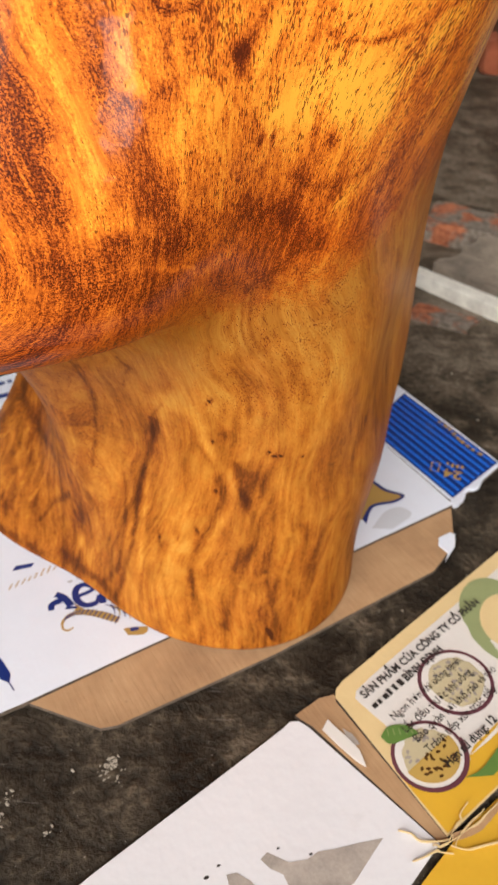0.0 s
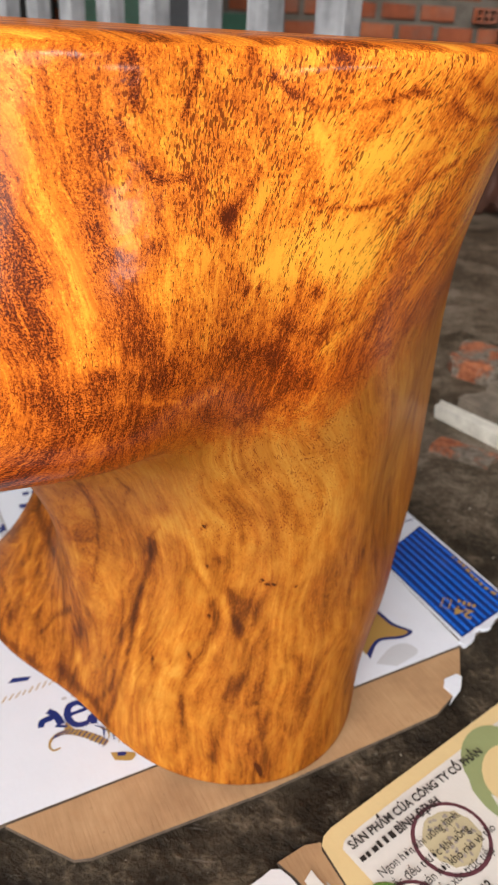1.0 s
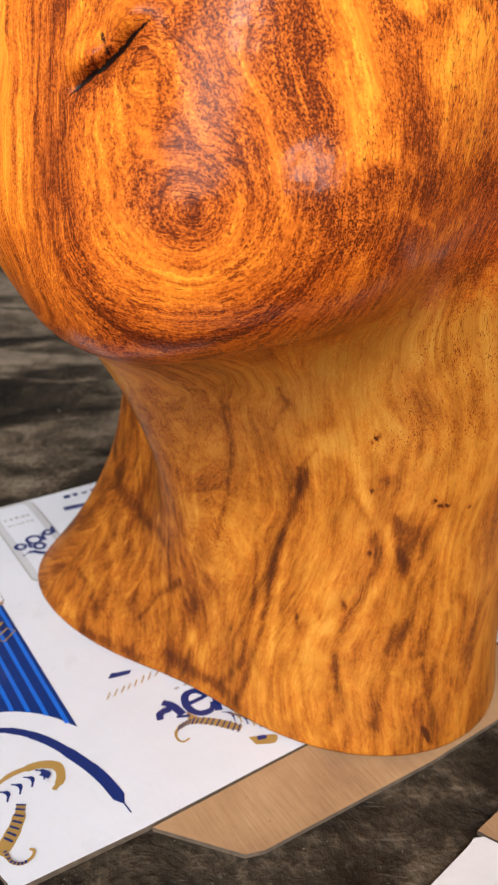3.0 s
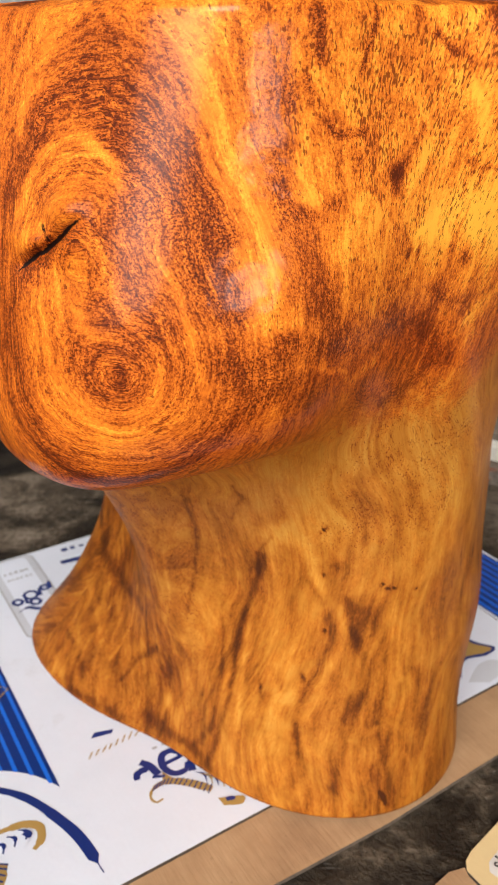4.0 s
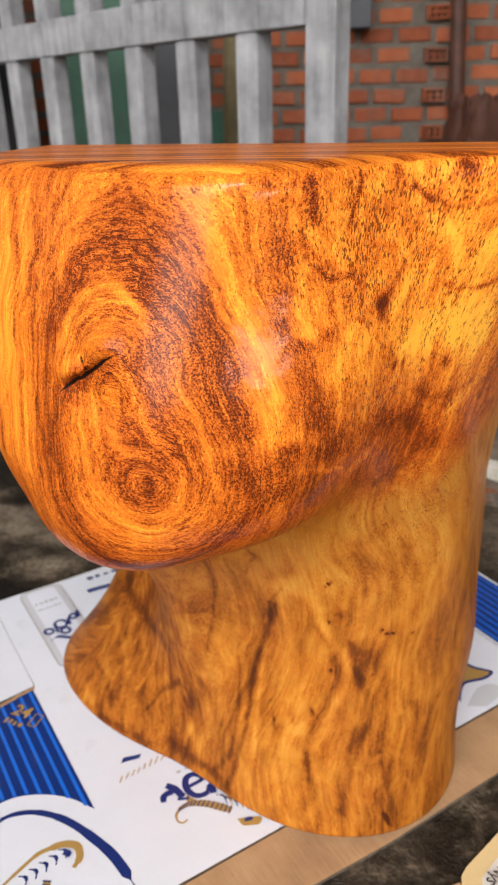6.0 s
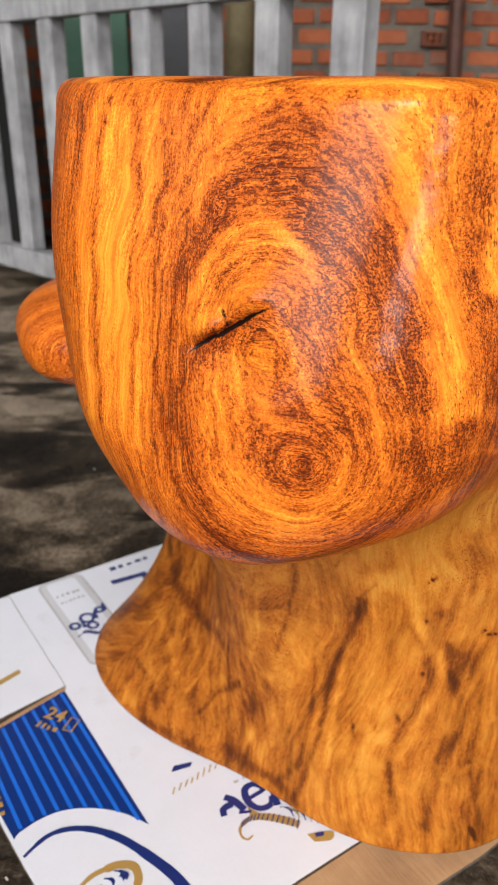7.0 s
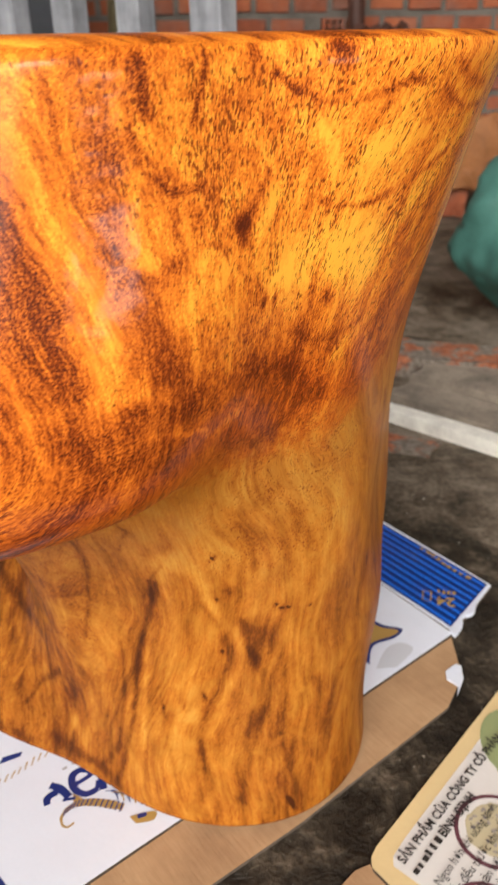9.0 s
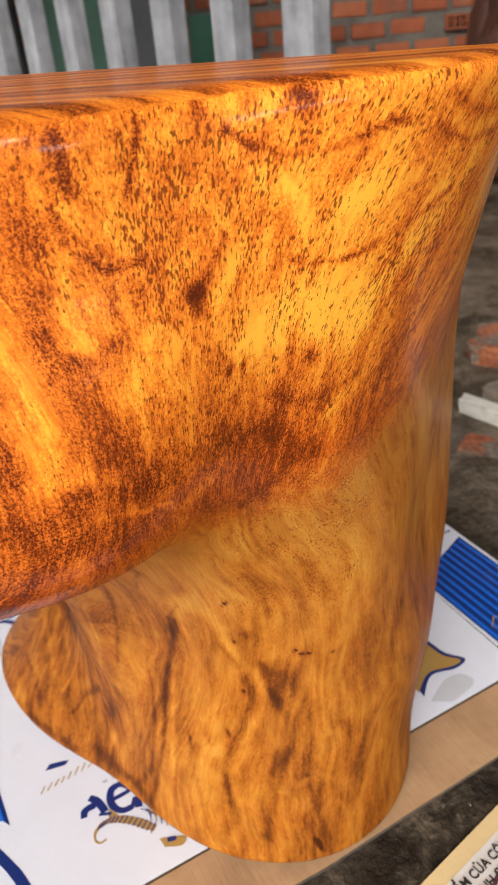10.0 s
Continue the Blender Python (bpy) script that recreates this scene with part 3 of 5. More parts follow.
    g = np.empty(n, dtype=np.float32)
    yy, zz = np.meshgrid(ys, zs, indexing="ij")
    flat = np.empty((yy.size, 3))
    flat[:, 1], flat[:, 2] = yy.ravel(), zz.ravel()
    step = 5
    rough = np.empty([len(k[::step]) for k in (xs, ys, zs)])
    cy, cz = np.meshgrid(ys[::step], zs[::step], indexing="ij")
    few = np.stack([np.zeros(cy.size), cy.ravel(), cz.ravel()], 1)
    for i, x in enumerate(xs[::step]):
        few[:, 0] = x
        rough[i] = field(few).reshape(cy.shape)
    ny, nz = len(ys), len(zs)
    pick = [np.minimum((np.arange(k) + step // 2) // step, rough.shape[a] - 1) for a, k in enumerate(n)]
    for i, x in enumerate(xs):
        guess = rough[pick[0][i]][np.ix_(pick[1], pick[2])]
        g[i] = guess
        close = np.abs(guess).ravel() < 1.9 * step * h
        some = flat[close]
        some[:, 0] = x
        row = g[i].ravel()
        row[close] = field(some)
        g[i] = row.reshape(ny, nz)
    inside = g < 0
    count = np.zeros([k - 1 for k in n], dtype=np.int8)
    for a in (0, 1):
        for b in (0, 1):
            for c in (0, 1):
                count += inside[a:n[0] - 1 + a, b:n[1] - 1 + b, c:n[2] - 1 + c]
    cells = np.argwhere((count > 0) & (count < 8))
    index = np.full(count.shape, -1, dtype=np.int64)
    index[tuple(cells.T)] = np.arange(len(cells))
    total, hits = np.zeros((len(cells), 3)), np.zeros(len(cells))
    corners = [(a, b, c) for a in (0, 1) for b in (0, 1) for c in (0, 1)]
    for p in corners:
        for ax in range(3):
            if p[ax] == 0:
                q = list(p)
                q[ax] = 1
                fa = g[tuple((cells + p).T)]
                fb = g[tuple((cells + q).T)]
                cut = (fa < 0) != (fb < 0)
                t = np.where(cut, fa / np.where(cut, fa - fb, 1), 0)
                pt = cells + np.array(p, float)
                pt[:, ax] += t
                total[cut] += pt[cut]
                hits[cut] += 1
    verts = total / hits[:, None] * h + np.array(lo)
    faces = []
    for ax in range(3):
        o1, o2 = (ax + 1) % 3, (ax + 2) % 3
        s0, s1 = [slice(None)] * 3, [slice(None)] * 3
        s0[ax], s1[ax] = slice(0, -1), slice(1, None)
        a, b = inside[tuple(s0)], inside[tuple(s1)]
        for e in (0, 1):
            at = np.argwhere((a != b) & (a == bool(e)))
            at = at[(at[:, o1] > 0) & (at[:, o2] > 0) & (at[:, o1] < n[o1] - 1) & (at[:, o2] < n[o2] - 1)]
            quad = []
            for d1, d2 in ((1, 1), (0, 1), (0, 0), (1, 0)):
                c = at.copy()
                c[:, o1] -= d1
                c[:, o2] -= d2
                quad.append(index[tuple(c.T)])
            q = np.stack(quad, 1)
            faces.append(q if e else q[:, ::-1])
    faces = np.concatenate(faces)
    for _ in range(2):
        f0, e = field(verts), 1e-4
        grad = np.stack([(field(verts + np.eye(3)[k] * e) - f0) / e for k in range(3)], 1)
        verts -= np.clip(f0, -h, h)[:, None] * grad / np.maximum((grad ** 2).sum(1), 0.2)[:, None]
    return verts, faces


def soft(a, b, x):
    t = np.clip((x - a) / (b - a), 0, 1)
    return t * t * (3 - 2 * t)


class Figure:
    """Paints the wood's figure over the stool: s runs round the trunk, z up it, in metres."""

    def __init__(self, s, z):
        self.s, self.z = s, z
        self.tone = np.zeros(len(s))

    def spot(self, s, z, rs, rz, amount, turn=0.0):
        c, k = math.cos(radians(turn)), math.sin(radians(turn))
        a, b = (self.s - s) * c + (self.z - z) * k, (self.z - z) * c - (self.s - s) * k
        self.tone += amount * np.exp(-(a / rs) ** 2 - (b / rz) ** 2)

    def line(self, points, width, amount):
        d = np.full(len(self.s), 1.0)
        for (a, b), (c, e) in zip(points, points[1:]):
            t = np.clip(((self.s - a) * (c - a) + (self.z - b) * (e - b)) / ((c - a) ** 2 + (e - b) ** 2), 0, 1)
            d = np.minimum(d, np.hypot(self.s - a - t * (c - a), self.z - b - t * (e - b)))
        wild = 0.8 if width < 0.0018 else 0.35
        rag = np.clip(1 - 0.4 * wild + wild * slow_noise(self.s * 2.3, self.z, self.z * 1.7), 0.15, 1.3)
        self.tone += amount * rag * np.exp(-(d / width) ** 2)


def slow_noise(x, y, z):
    """A smooth unevenness of about -1 to 1."""
    out = np.zeros(len(x))
    for i, k in enumerate((70.0, 113.0, 190.0, 310.0)):
        a = 1.7 * i + 0.4
        out += (np.sin(k * x + a + 1.9 * np.sin(0.7 * k * z + a)) * np.sin(k * 0.9 * z + 2 * a + 1.3 * np.sin(k * 0.6 * y))) / (1 + i)
    return out / 1.6


def girth(p):
    """How far a point lies round the trunk from its front, in metres."""
    turns = np.linspace(-math.pi, math.pi, 181)
    heights = np.linspace(0.0, 0.34, 18)
    ring = np.stack([AXIS[0] + np.cos(turns), AXIS[1] + np.sin(turns)], 1)
    arcs = []
    for h in heights:
        r = 1.0 - trunk(np.column_stack([ring, np.full(len(turns), h)])) / 0.9
        step = np.hypot(np.diff(r * np.cos(turns)), np.diff(r * np.sin(turns)))
        arc = np.concatenate([[0], np.cumsum(step)])
        arcs.append(arc - np.interp(-math.pi / 2, turns, arc))
    arcs = np.array(arcs)
    ph = np.arctan2(p[:, 1] - AXIS[1], p[:, 0] - AXIS[0])
    a = (ph + math.pi) / (2 * math.pi) * 180
    b = np.clip(p[:, 2], 0, 0.3399) / 0.34 * 17
    i, k = np.clip(a.astype(int), 0, 179), np.clip(b.astype(int), 0, 16)
    fa, fb = a - i, b - k
    return (arcs[k, i] * (1 - fa) + arcs[k, i + 1] * fa) * (1 - fb) + (arcs[k + 1, i] * (1 - fa) + arcs[k + 1, i + 1] * fa) * fb


def wooden_stool():
    verts, faces = surface_net(stool_field, (-0.34, 0.20, -0.004), (0.20, 0.70, 0.46), 0.0016)
    me = bpy.data.meshes.new("wooden_stool")
    me.from_pydata(verts.tolist(), [], faces.tolist())
    me.polygons.foreach_set("use_smooth", [True] * len(me.polygons))
    me.materials.append(WOOD)
    flow = np.empty(3 * len(verts))
    me.vertices.foreach_get("normal", flow)
    flow = flow.reshape(-1, 3)
    x, y, z = verts.T
    s = 0.17 * (np.arctan2(y - 0.47, x + 0.06) + math.pi / 2)
    s = np.where(s > 0.40, s - 0.34 * math.pi, s)
    wob = slow_noise(x, y, z)
    ripple = np.sin(900 * s + 5 * np.sin(310 * z)) * np.sin(640 * z + 4 * np.sin(420 * s))
    sw, zw = s + 0.0024 * wob, z + 0.0024 * slow_noise(z + 3, x, y) + 0.0009 * ripple
    fig = Figure(sw, zw)

    # rings about the branch knot, arches about the crack
    knot = np.hypot(s + 0.0206 + 0.4 * (sw - s), (z - 0.3190 + 0.4 * (zw - z)) / 1.12)
    arch = np.sqrt((sw + 0.034) ** 2 + ((zw - 0.352) / 1.8) ** 2 + 0.008 ** 2) - 0.003
    whorl = meld(knot, arch + 0.004, 0.022)
    near = 1 - soft(0.055, 0.115, np.hypot(sw + 0.040, (zw - 0.345) / 1.5))
    near = near * (1 - soft(0.03, 0.06, s))
    lean = 0.32 * soft(0.02, 0.17, s) * soft(0.22, 0.30, z) * (1 - soft(0.22, 0.32, s))
    u = np.abs(s + 0.036) * (1 - near) + whorl * near - lean * (z - 0.33)
    edge = np.interp(s, (0.02, 0.065, 0.103, 0.133, 0.151, 0.171, 0.20), (0.252, 0.276, 0.284, 0.279, 0.290, 0.303, 0.312)) + 0.004 * wob
    foot = 1 - soft(-0.028, 0.026, z - edge)
    foot_u = girth(verts) + 0.036 + 0.008 * np.sin(z * 19 + 15 * s + 0.8) + 0.0035 * np.sin(z * 41 - 27 * s)
    fade = 1 - soft(-0.040, 0.030, z - edge)
    u = u * (1 - fade) + foot_u * fade
    # long straight grain on the far flank, shorter on the foot
    v = z * (1 - 0.55 * soft(0.055, 0.085, -s) * (1 - foot) + 0.5 * foot)

    # long pale and dark stripes of the far flank
    for s0 in (-0.116, -0.103, -0.0955, -0.086):
        fig.line([(s0, 0.43), (s0 + 0.002, 0.37), (s0 + 0.004, 0.31)], 0.0030, 1.0)
    for s0 in (-0.122, -0.109, -0.091, -0.079):
        fig.line([(s0, 0.43), (s0 + 0.002, 0.37), (s0 + 0.005, 0.31)], 0.0013, -0.7)
    fig.spot(-0.100, 0.375, 0.022, 0.080, 0.55)
    # the knot: a dark core, faint rings
    fig.tone += (1 - foot) * (-0.28 * np.exp(-((knot - 0.0085) / 0.0035) ** 2) - 0.22 * np.exp(-((knot - 0.0165) / 0.0016) ** 2) - 0.20 * np.exp(-((knot - 0.0225) / 0.0014) ** 2))
    fig.spot(-0.0200, 0.3185, 0.0020, 0.0040, -1.9)
    # arches over the crack
    fig.line([(-0.0644, 0.3773), (-0.0568, 0.3940), (-0.0485, 0.4069), (-0.0386, 0.4125), (-0.0284, 0.4056), (-0.0213, 0.3981), (-0.0178, 0.3870), (-0.0165, 0.3757)], 0.0058, -1.00)
    fig.line([(-0.0354, 0.4223), (-0.0209, 0.4132), (-0.0121, 0.3994), (-0.0052, 0.3856), (-0.0003, 0.3733), (0.0044, 0.3606), (0.0091, 0.3475)], 0.0075, -0.65)
    fig.line([(-0.0002, 0.3959), (0.0033, 0.3802), (0.0069, 0.3659), (0.0116, 0.3529), (0.0173, 0.3392)], 0.0028, -0.80)
    fig.line([(-0.0116, 0.4378), (-0.0077, 0.4288), (-0.0026, 0.4162), (0.0007, 0.4061), (0.0031, 0.3959)], 0.0010, -0.90)
    fig.line([(-0.0326, 0.4383), (-0.0254, 0.4304), (-0.0211, 0.4260)], 0.0010, -0.80)
    fig.line([(-0.0613, 0.3705), (-0.0568, 0.3823), (-0.0535, 0.3899), (-0.0464, 0.3956), (-0.0383, 0.3989), (-0.0314, 0.3966), (-0.0258, 0.3914), (-0.0214, 0.3819)], 0.0026, 1.15)
    fig.line([(-0.0504, 0.3770), (-0.0450, 0.3846), (-0.0385, 0.3894), (-0.0298, 0.3896), (-0.0235, 0.3853)], 0.0011, -0.90)
    fig.line([(-0.0437, 0.3720), (-0.0403, 0.3778), (-0.0367, 0.3797)], 0.0028, 0.80)
    fig.line([(-0.0582, 0.3583), (-0.0519, 0.3630), (-0.0487, 0.3663)], 0.0026, 0.70)
    # brown below the crack, with the crack's shade put into the tone
    fig.line([(-0.0572, 0.3507), (-0.0456, 0.3582), (-0.0373, 0.3642), (-0.0316, 0.3702)], 0.0034, -1.25)
    fig.line([(-0.0316, 0.3702), (-0.0249, 0.3665), (-0.0184, 0.3584), (-0.0133, 0.3462), (-0.0098, 0.3333)], 0.0040, -0.50)
    # bands about the knot
    fig.line([(-0.0606, 0.3510), (-0.0639, 0.3400), (-0.0644, 0.3279), (-0.0613, 0.3167), (-0.0560, 0.3037), (-0.0509, 0.2890), (-0.0454, 0.2766)], 0.0042, -0.64)
    fig.line([(-0.0689, 0.3428), (-0.0705, 0.3262), (-0.0671, 0.3106), (-0.0588, 0.2959)], 0.0012, -0.48)
    fig.line([(-0.0500, 0.3410), (-0.0477, 0.3303), (-0.0431, 0.3196), (-0.0369, 0.3087), (-0.0277, 0.3002)], 0.0046, 0.75)
    fig.line([(-0.0423, 0.3485), (-0.0353, 0.3420), (-0.0317, 0.3353)], 0.0048, 0.75)
    fig.line([(-0.0285, 0.2917), (-0.0179, 0.2973), (-0.0110, 0.3067), (-0.0084, 0.3194)], 0.0036, 0.65)
    fig.line([(-0.0446, 0.2750), (-0.0281, 0.2747), (-0.0103, 0.2806), (0.0035, 0.2890), (0.0132, 0.3005), (0.0240, 0.3099)], 0.0042, -0.44)
    fig.line([(0.0024, 0.4342), (0.0047, 0.4123), (0.0109, 0.3960), (0.0172, 0.3787), (0.0237, 0.3622), (0.0279, 0.3487), (0.0303, 0.3366)], 0.0046, 0.90)
    fig.line([(-0.0077, 0.3622), (-0.0025, 0.3479), (0.0016, 0.3288), (0.0053, 0.3118)], 0.0018, 0.65)
    fig.line([(0.0010, 0.3909), (0.0074, 0.3756), (0.0143, 0.3575), (0.0197, 0.3421)], 0.0034, -0.60)
    fig.line([(-0.0190, 0.4116), (-0.0135, 0.3955), (-0.0082, 0.3791), (-0.0014, 0.3620), (0.0060, 0.3436), (0.0112, 0.3276)], 0.0090, -0.32)
    fig.line([(0.0070, 0.3242), (0.0167, 0.3184), (0.0267, 0.3206)], 0.0060, -0.36)
    # the near flank
    fig.line([(-0.0607, 0.4339), (-0.0679, 0.4219), (-0.0742, 0.4095), (-0.0772, 0.3913)], 0.0010, -0.80)
    fig.line([(-0.0764, 0.4287), (-0.0761, 0.4130), (-0.0809, 0.3948), (-0.0833, 0.3758)], 0.0010, -0.60)
    fig.line([(-0.0894, 0.4126), (-0.0878, 0.3906), (-0.0842, 0.3679), (-0.0766, 0.3453), (-0.0678, 0.3229)], 0.0016, -0.50)
    fig.line([(-0.1095, 0.4349), (-0.1076, 0.4267)], 0.0012, -1.80)
    fig.line([(-0.1253, 0.4324), (-0.1214, 0.4211), (-0.1183, 0.4098)], 0.0010, -1.00)
    fig.line([(-0.0657, 0.4010), (-0.0665, 0.3866), (-0.0708, 0.3696)], 0.0030, -0.35)
    fig.line([(-0.0515, 0.4273), (-0.0586, 0.4153), (-0.0634, 0.3994)], 0.0034, 0.50)
    # crevices of the pale face
    fig.line([(0.1064, 0.3887), (0.1156, 0.3843), (0.1272, 0.3835), (0.1378, 0.3852), (0.1461, 0.3885), (0.1568, 0.3932), (0.1706, 0.4001)], 0.0013, -1.50)
    fig.line([(0.0907, 0.4308), (0.0992, 0.4248), (0.1113, 0.4215), (0.1214, 0.4210), (0.1296, 0.4242), (0.1395, 0.4270), (0.1535, 0.4231), (0.1726, 0.4161), (0.1873, 0.4143)], 0.0014, -1.10)
    fig.line([(0.0379, 0.4233), (0.0385, 0.4107), (0.0446, 0.4022), (0.0502, 0.3977), (0.0578, 0.3986)], 0.0013, -1.20)
    fig.line([(0.0543, 0.3777), (0.0596, 0.3785), (0.0638, 0.3762), (0.0655, 0.3725)], 0.0013, -1.10)
    fig.line([(0.0857, 0.3986), (0.0793, 0.3882), (0.0735, 0.3767)], 0.0026, -0.80)
    fig.line([(0.0715, 0.3696), (0.0751, 0.3582), (0.0785, 0.3481)], 0.0010, -0.80)
    fig.line([(0.0626, 0.4382), (0.0614, 0.4287), (0.0587, 0.4189)], 0.0011, -1.30)
    fig.line([(0.0410, 0.4361), (0.0425, 0.4286), (0.0429, 0.4202)], 0.0026, -1.40)
    fig.line([(0.1077, 0.4195), (0.1129, 0.4127), (0.1182, 0.4074)], 0.0010, -0.70)
    fig.line([(0.0820, 0.4432), (0.0806, 0.4352), (0.0905, 0.4292)], 0.0012, -0.70)
    fig.line([(0.1591, 0.4334), (0.1708, 0.4264), (0.1835, 0.4226)], 0.0022, -0.90)
    # pale tongues of the face
    fig.line([(0.0361, 0.4014), (0.0360, 0.3898), (0.0391, 0.3789)], 0.0050, 1.25)
    fig.line([(0.1293, 0.4046), (0.1406, 0.4063), (0.1536, 0.4095)], 0.0048, 0.90)
    fig.line([(0.0913, 0.3947), (0.0860, 0.3847), (0.0808, 0.3774)], 0.0030, 0.90)
    fig.line([(0.0571, 0.3741), (0.0541, 0.3658), (0.0510, 0.3573)], 0.0042, 0.70)
    fig.line([(0.0148, 0.3609), (0.0192, 0.3480), (0.0237, 0.3342)], 0.0040, 1.10)
    fig.line([(0.1396, 0.3583), (0.1479, 0.3697), (0.1552, 0.3810)], 0.0040, 0.80)
    fig.line([(0.0387, 0.4201), (0.0446, 0.4112), (0.0533, 0.4062)], 0.0034, 0.70)
    fig.line([(0.0728, 0.4316), (0.0749, 0.4218), (0.0754, 0.4135)], 0.0036, 0.60)
    fig.line([(0.0995, 0.4181), (0.1110, 0.4112), (0.1253, 0.4090)], 0.0036, 0.70)
    fig.line([(0.0309, 0.3172), (0.0380, 0.3161), (0.0464, 0.3125), (0.0554, 0.3117)], 0.0011, 1.10)
    fig.line([(0.0654, 0.3039), (0.0730, 0.3102), (0.0781, 0.3164)], 0.0036, 0.90)
    fig.line([(0.1215, 0.3182), (0.1384, 0.3264), (0.1498, 0.3352)], 0.0036, 0.50)
    # brown mottle of the face
    fig.line([(0.0705, 0.4060), (0.0625, 0.3958), (0.0578, 0.3883)], 0.0070, -0.61)
    fig.line([(0.0314, 0.3596), (0.0386, 0.3461), (0.0497, 0.3300)], 0.0080, -0.52)
    fig.line([(0.0771, 0.3281), (0.0948, 0.3240), (0.1173, 0.3041)], 0.0055, -0.54)
    fig.line([(0.0895, 0.2848), (0.1050, 0.2930), (0.1144, 0.3052)], 0.0040, -0.45)
    fig.line([(0.1367, 0.3400), (0.1515, 0.3547), (0.1637, 0.3720), (0.1743, 0.3846)], 0.0042, -0.48)
    fig.line([(0.0321, 0.3735), (0.0425, 0.3711), (0.0490, 0.3765)], 0.0038, -0.65)
    fig.line([(0.0256, 0.4114), (0.0302, 0.4058), (0.0318, 0.3940), (0.0303, 0.3808)], 0.0050, -0.52)
    fig.line([(0.0268, 0.3300), (0.0370, 0.3254), (0.0542, 0.3206)], 0.0034, -0.57)
    fig.line([(0.0974, 0.3383), (0.1126, 0.3306), (0.1261, 0.3310)], 0.0030, -0.57)
    fig.line([(0.0155, 0.3164), (0.0263, 0.3088), (0.0405, 0.3038)], 0.0080, -0.42)
    # the foot: flow lines of the heart
    fig.line([(0.0497, 0.1700), (0.0422, 0.1497), (0.0253, 0.1221), (0.0127, 0.0930), (0.0043, 0.0658), (-0.0110, 0.0363), (-0.0221, 0.0165)], 0.0034, -1.25)
    fig.line([(-0.0040, 0.1133), (-0.0050, 0.0852), (-0.0174, 0.0420), (-0.0459, 0.0193)], 0.0030, -0.80)
    fig.line([(0.0373, 0.1283), (0.0222, 0.0875), (0.0164, 0.0580), (0.0062, 0.0250)], 0.0026, 0.80)
    fig.line([(0.0855, 0.1569), (0.1010, 0.1378), (0.1026, 0.1217), (0.0884, 0.0963), (0.0741, 0.0709), (0.0682, 0.0436)], 0.0026, -0.70)
    fig.line([(0.1119, 0.1475), (0.1164, 0.1268), (0.1246, 0.1071), (0.1199, 0.0862), (0.1074, 0.0665), (0.1006, 0.0465), (0.0910, 0.0233)], 0.0034, -0.95)
    fig.line([(0.1084, 0.1429), (0.1124, 0.1224), (0.0964, 0.0952), (0.0812, 0.0645)], 0.0028, 0.75)
    fig.line([(0.0790, 0.1875), (0.0865, 0.1660), (0.0987, 0.1418)], 0.0040, 0.90)
    fig.line([(0.1414, 0.1410), (0.1492, 0.1069), (0.1416, 0.0735), (0.1253, 0.0465)], 0.0040, 0.35)
    fig.line([(0.1807, 0.0903), (0.1701, 0.0712), (0.1564, 0.0491)], 0.0040, -0.75)
    fig.line([(0.0581, 0.2069), (0.0531, 0.1857), (0.0441, 0.1711)], 0.0015, -0.90)
    fig.line([(0.0124, 0.2222), (0.0240, 0.2127), (0.0128, 0.1950)], 0.0020, -1.00)
    fig.line([(0.0951, 0.2348), (0.1053, 0.2146), (0.1144, 0.1902)], 0.0040, -0.70)
    fig.line([(0.1283, 0.0423), (0.1416, 0.0735), (0.1549, 0.0972)], 0.0028, -0.50)
    fig.line([(0.2046, 0.2754), (0.2280, 0.2198), (0.2156, 0.1809), (0.2012, 0.1404), (0.1948, 0.0935)], 0.0050, -0.35)
    # the foot: its mottled flank
    fig.line([(-0.3620, 0.1161), (-0.3218, 0.0965), (-0.2836, 0.0914), (-0.1991, 0.0893), (-0.1720, 0.0634)], 0.0042, -0.80)
    fig.line([(-0.1274, 0.1667), (-0.1314, 0.1456), (-0.1341, 0.1219)], 0.0030, -0.70)
    fig.line([(-0.0429, 0.2088), (-0.0418, 0.1697), (-0.0550, 0.1375), (-0.0743, 0.1082)], 0.0032, -0.60)
    fig.line([(-0.1050, 0.1515), (-0.1098, 0.1166), (-0.1310, 0.0902)], 0.0036, 0.50)
    fig.line([(-0.1464, 0.0202), (-0.0945, 0.0158), (-0.0461, 0.0155), (-0.0135, 0.0097)], 0.0044, -0.95)
    fig.line([(-0.2457, 0.0090), (-0.2088, 0.0111), (-0.1735, 0.0100)], 0.0032, -0.70)
    fig.line([(-0.3289, 0.0161), (-0.2905, 0.0161), (-0.2620, 0.0128)], 0.0050, 0.40)
    fig.line([(-0.3313, 0.0731), (-0.2864, 0.0670), (-0.2557, 0.0500)], 0.0030, 0.45)
    fig.line([(-0.2301, 0.0440), (-0.2274, 0.0643), (-0.2320, 0.0909)], 0.0026, 0.70)
    fig.line([(-0.2036, 0.0346), (-0.1936, 0.0502), (-0.1474, 0.0688)], 0.0026, -0.80)
    fig.line([(-0.2943, 0.0385), (-0.2677, 0.0336), (-0.2448, 0.0200)], 0.0026, -0.60)
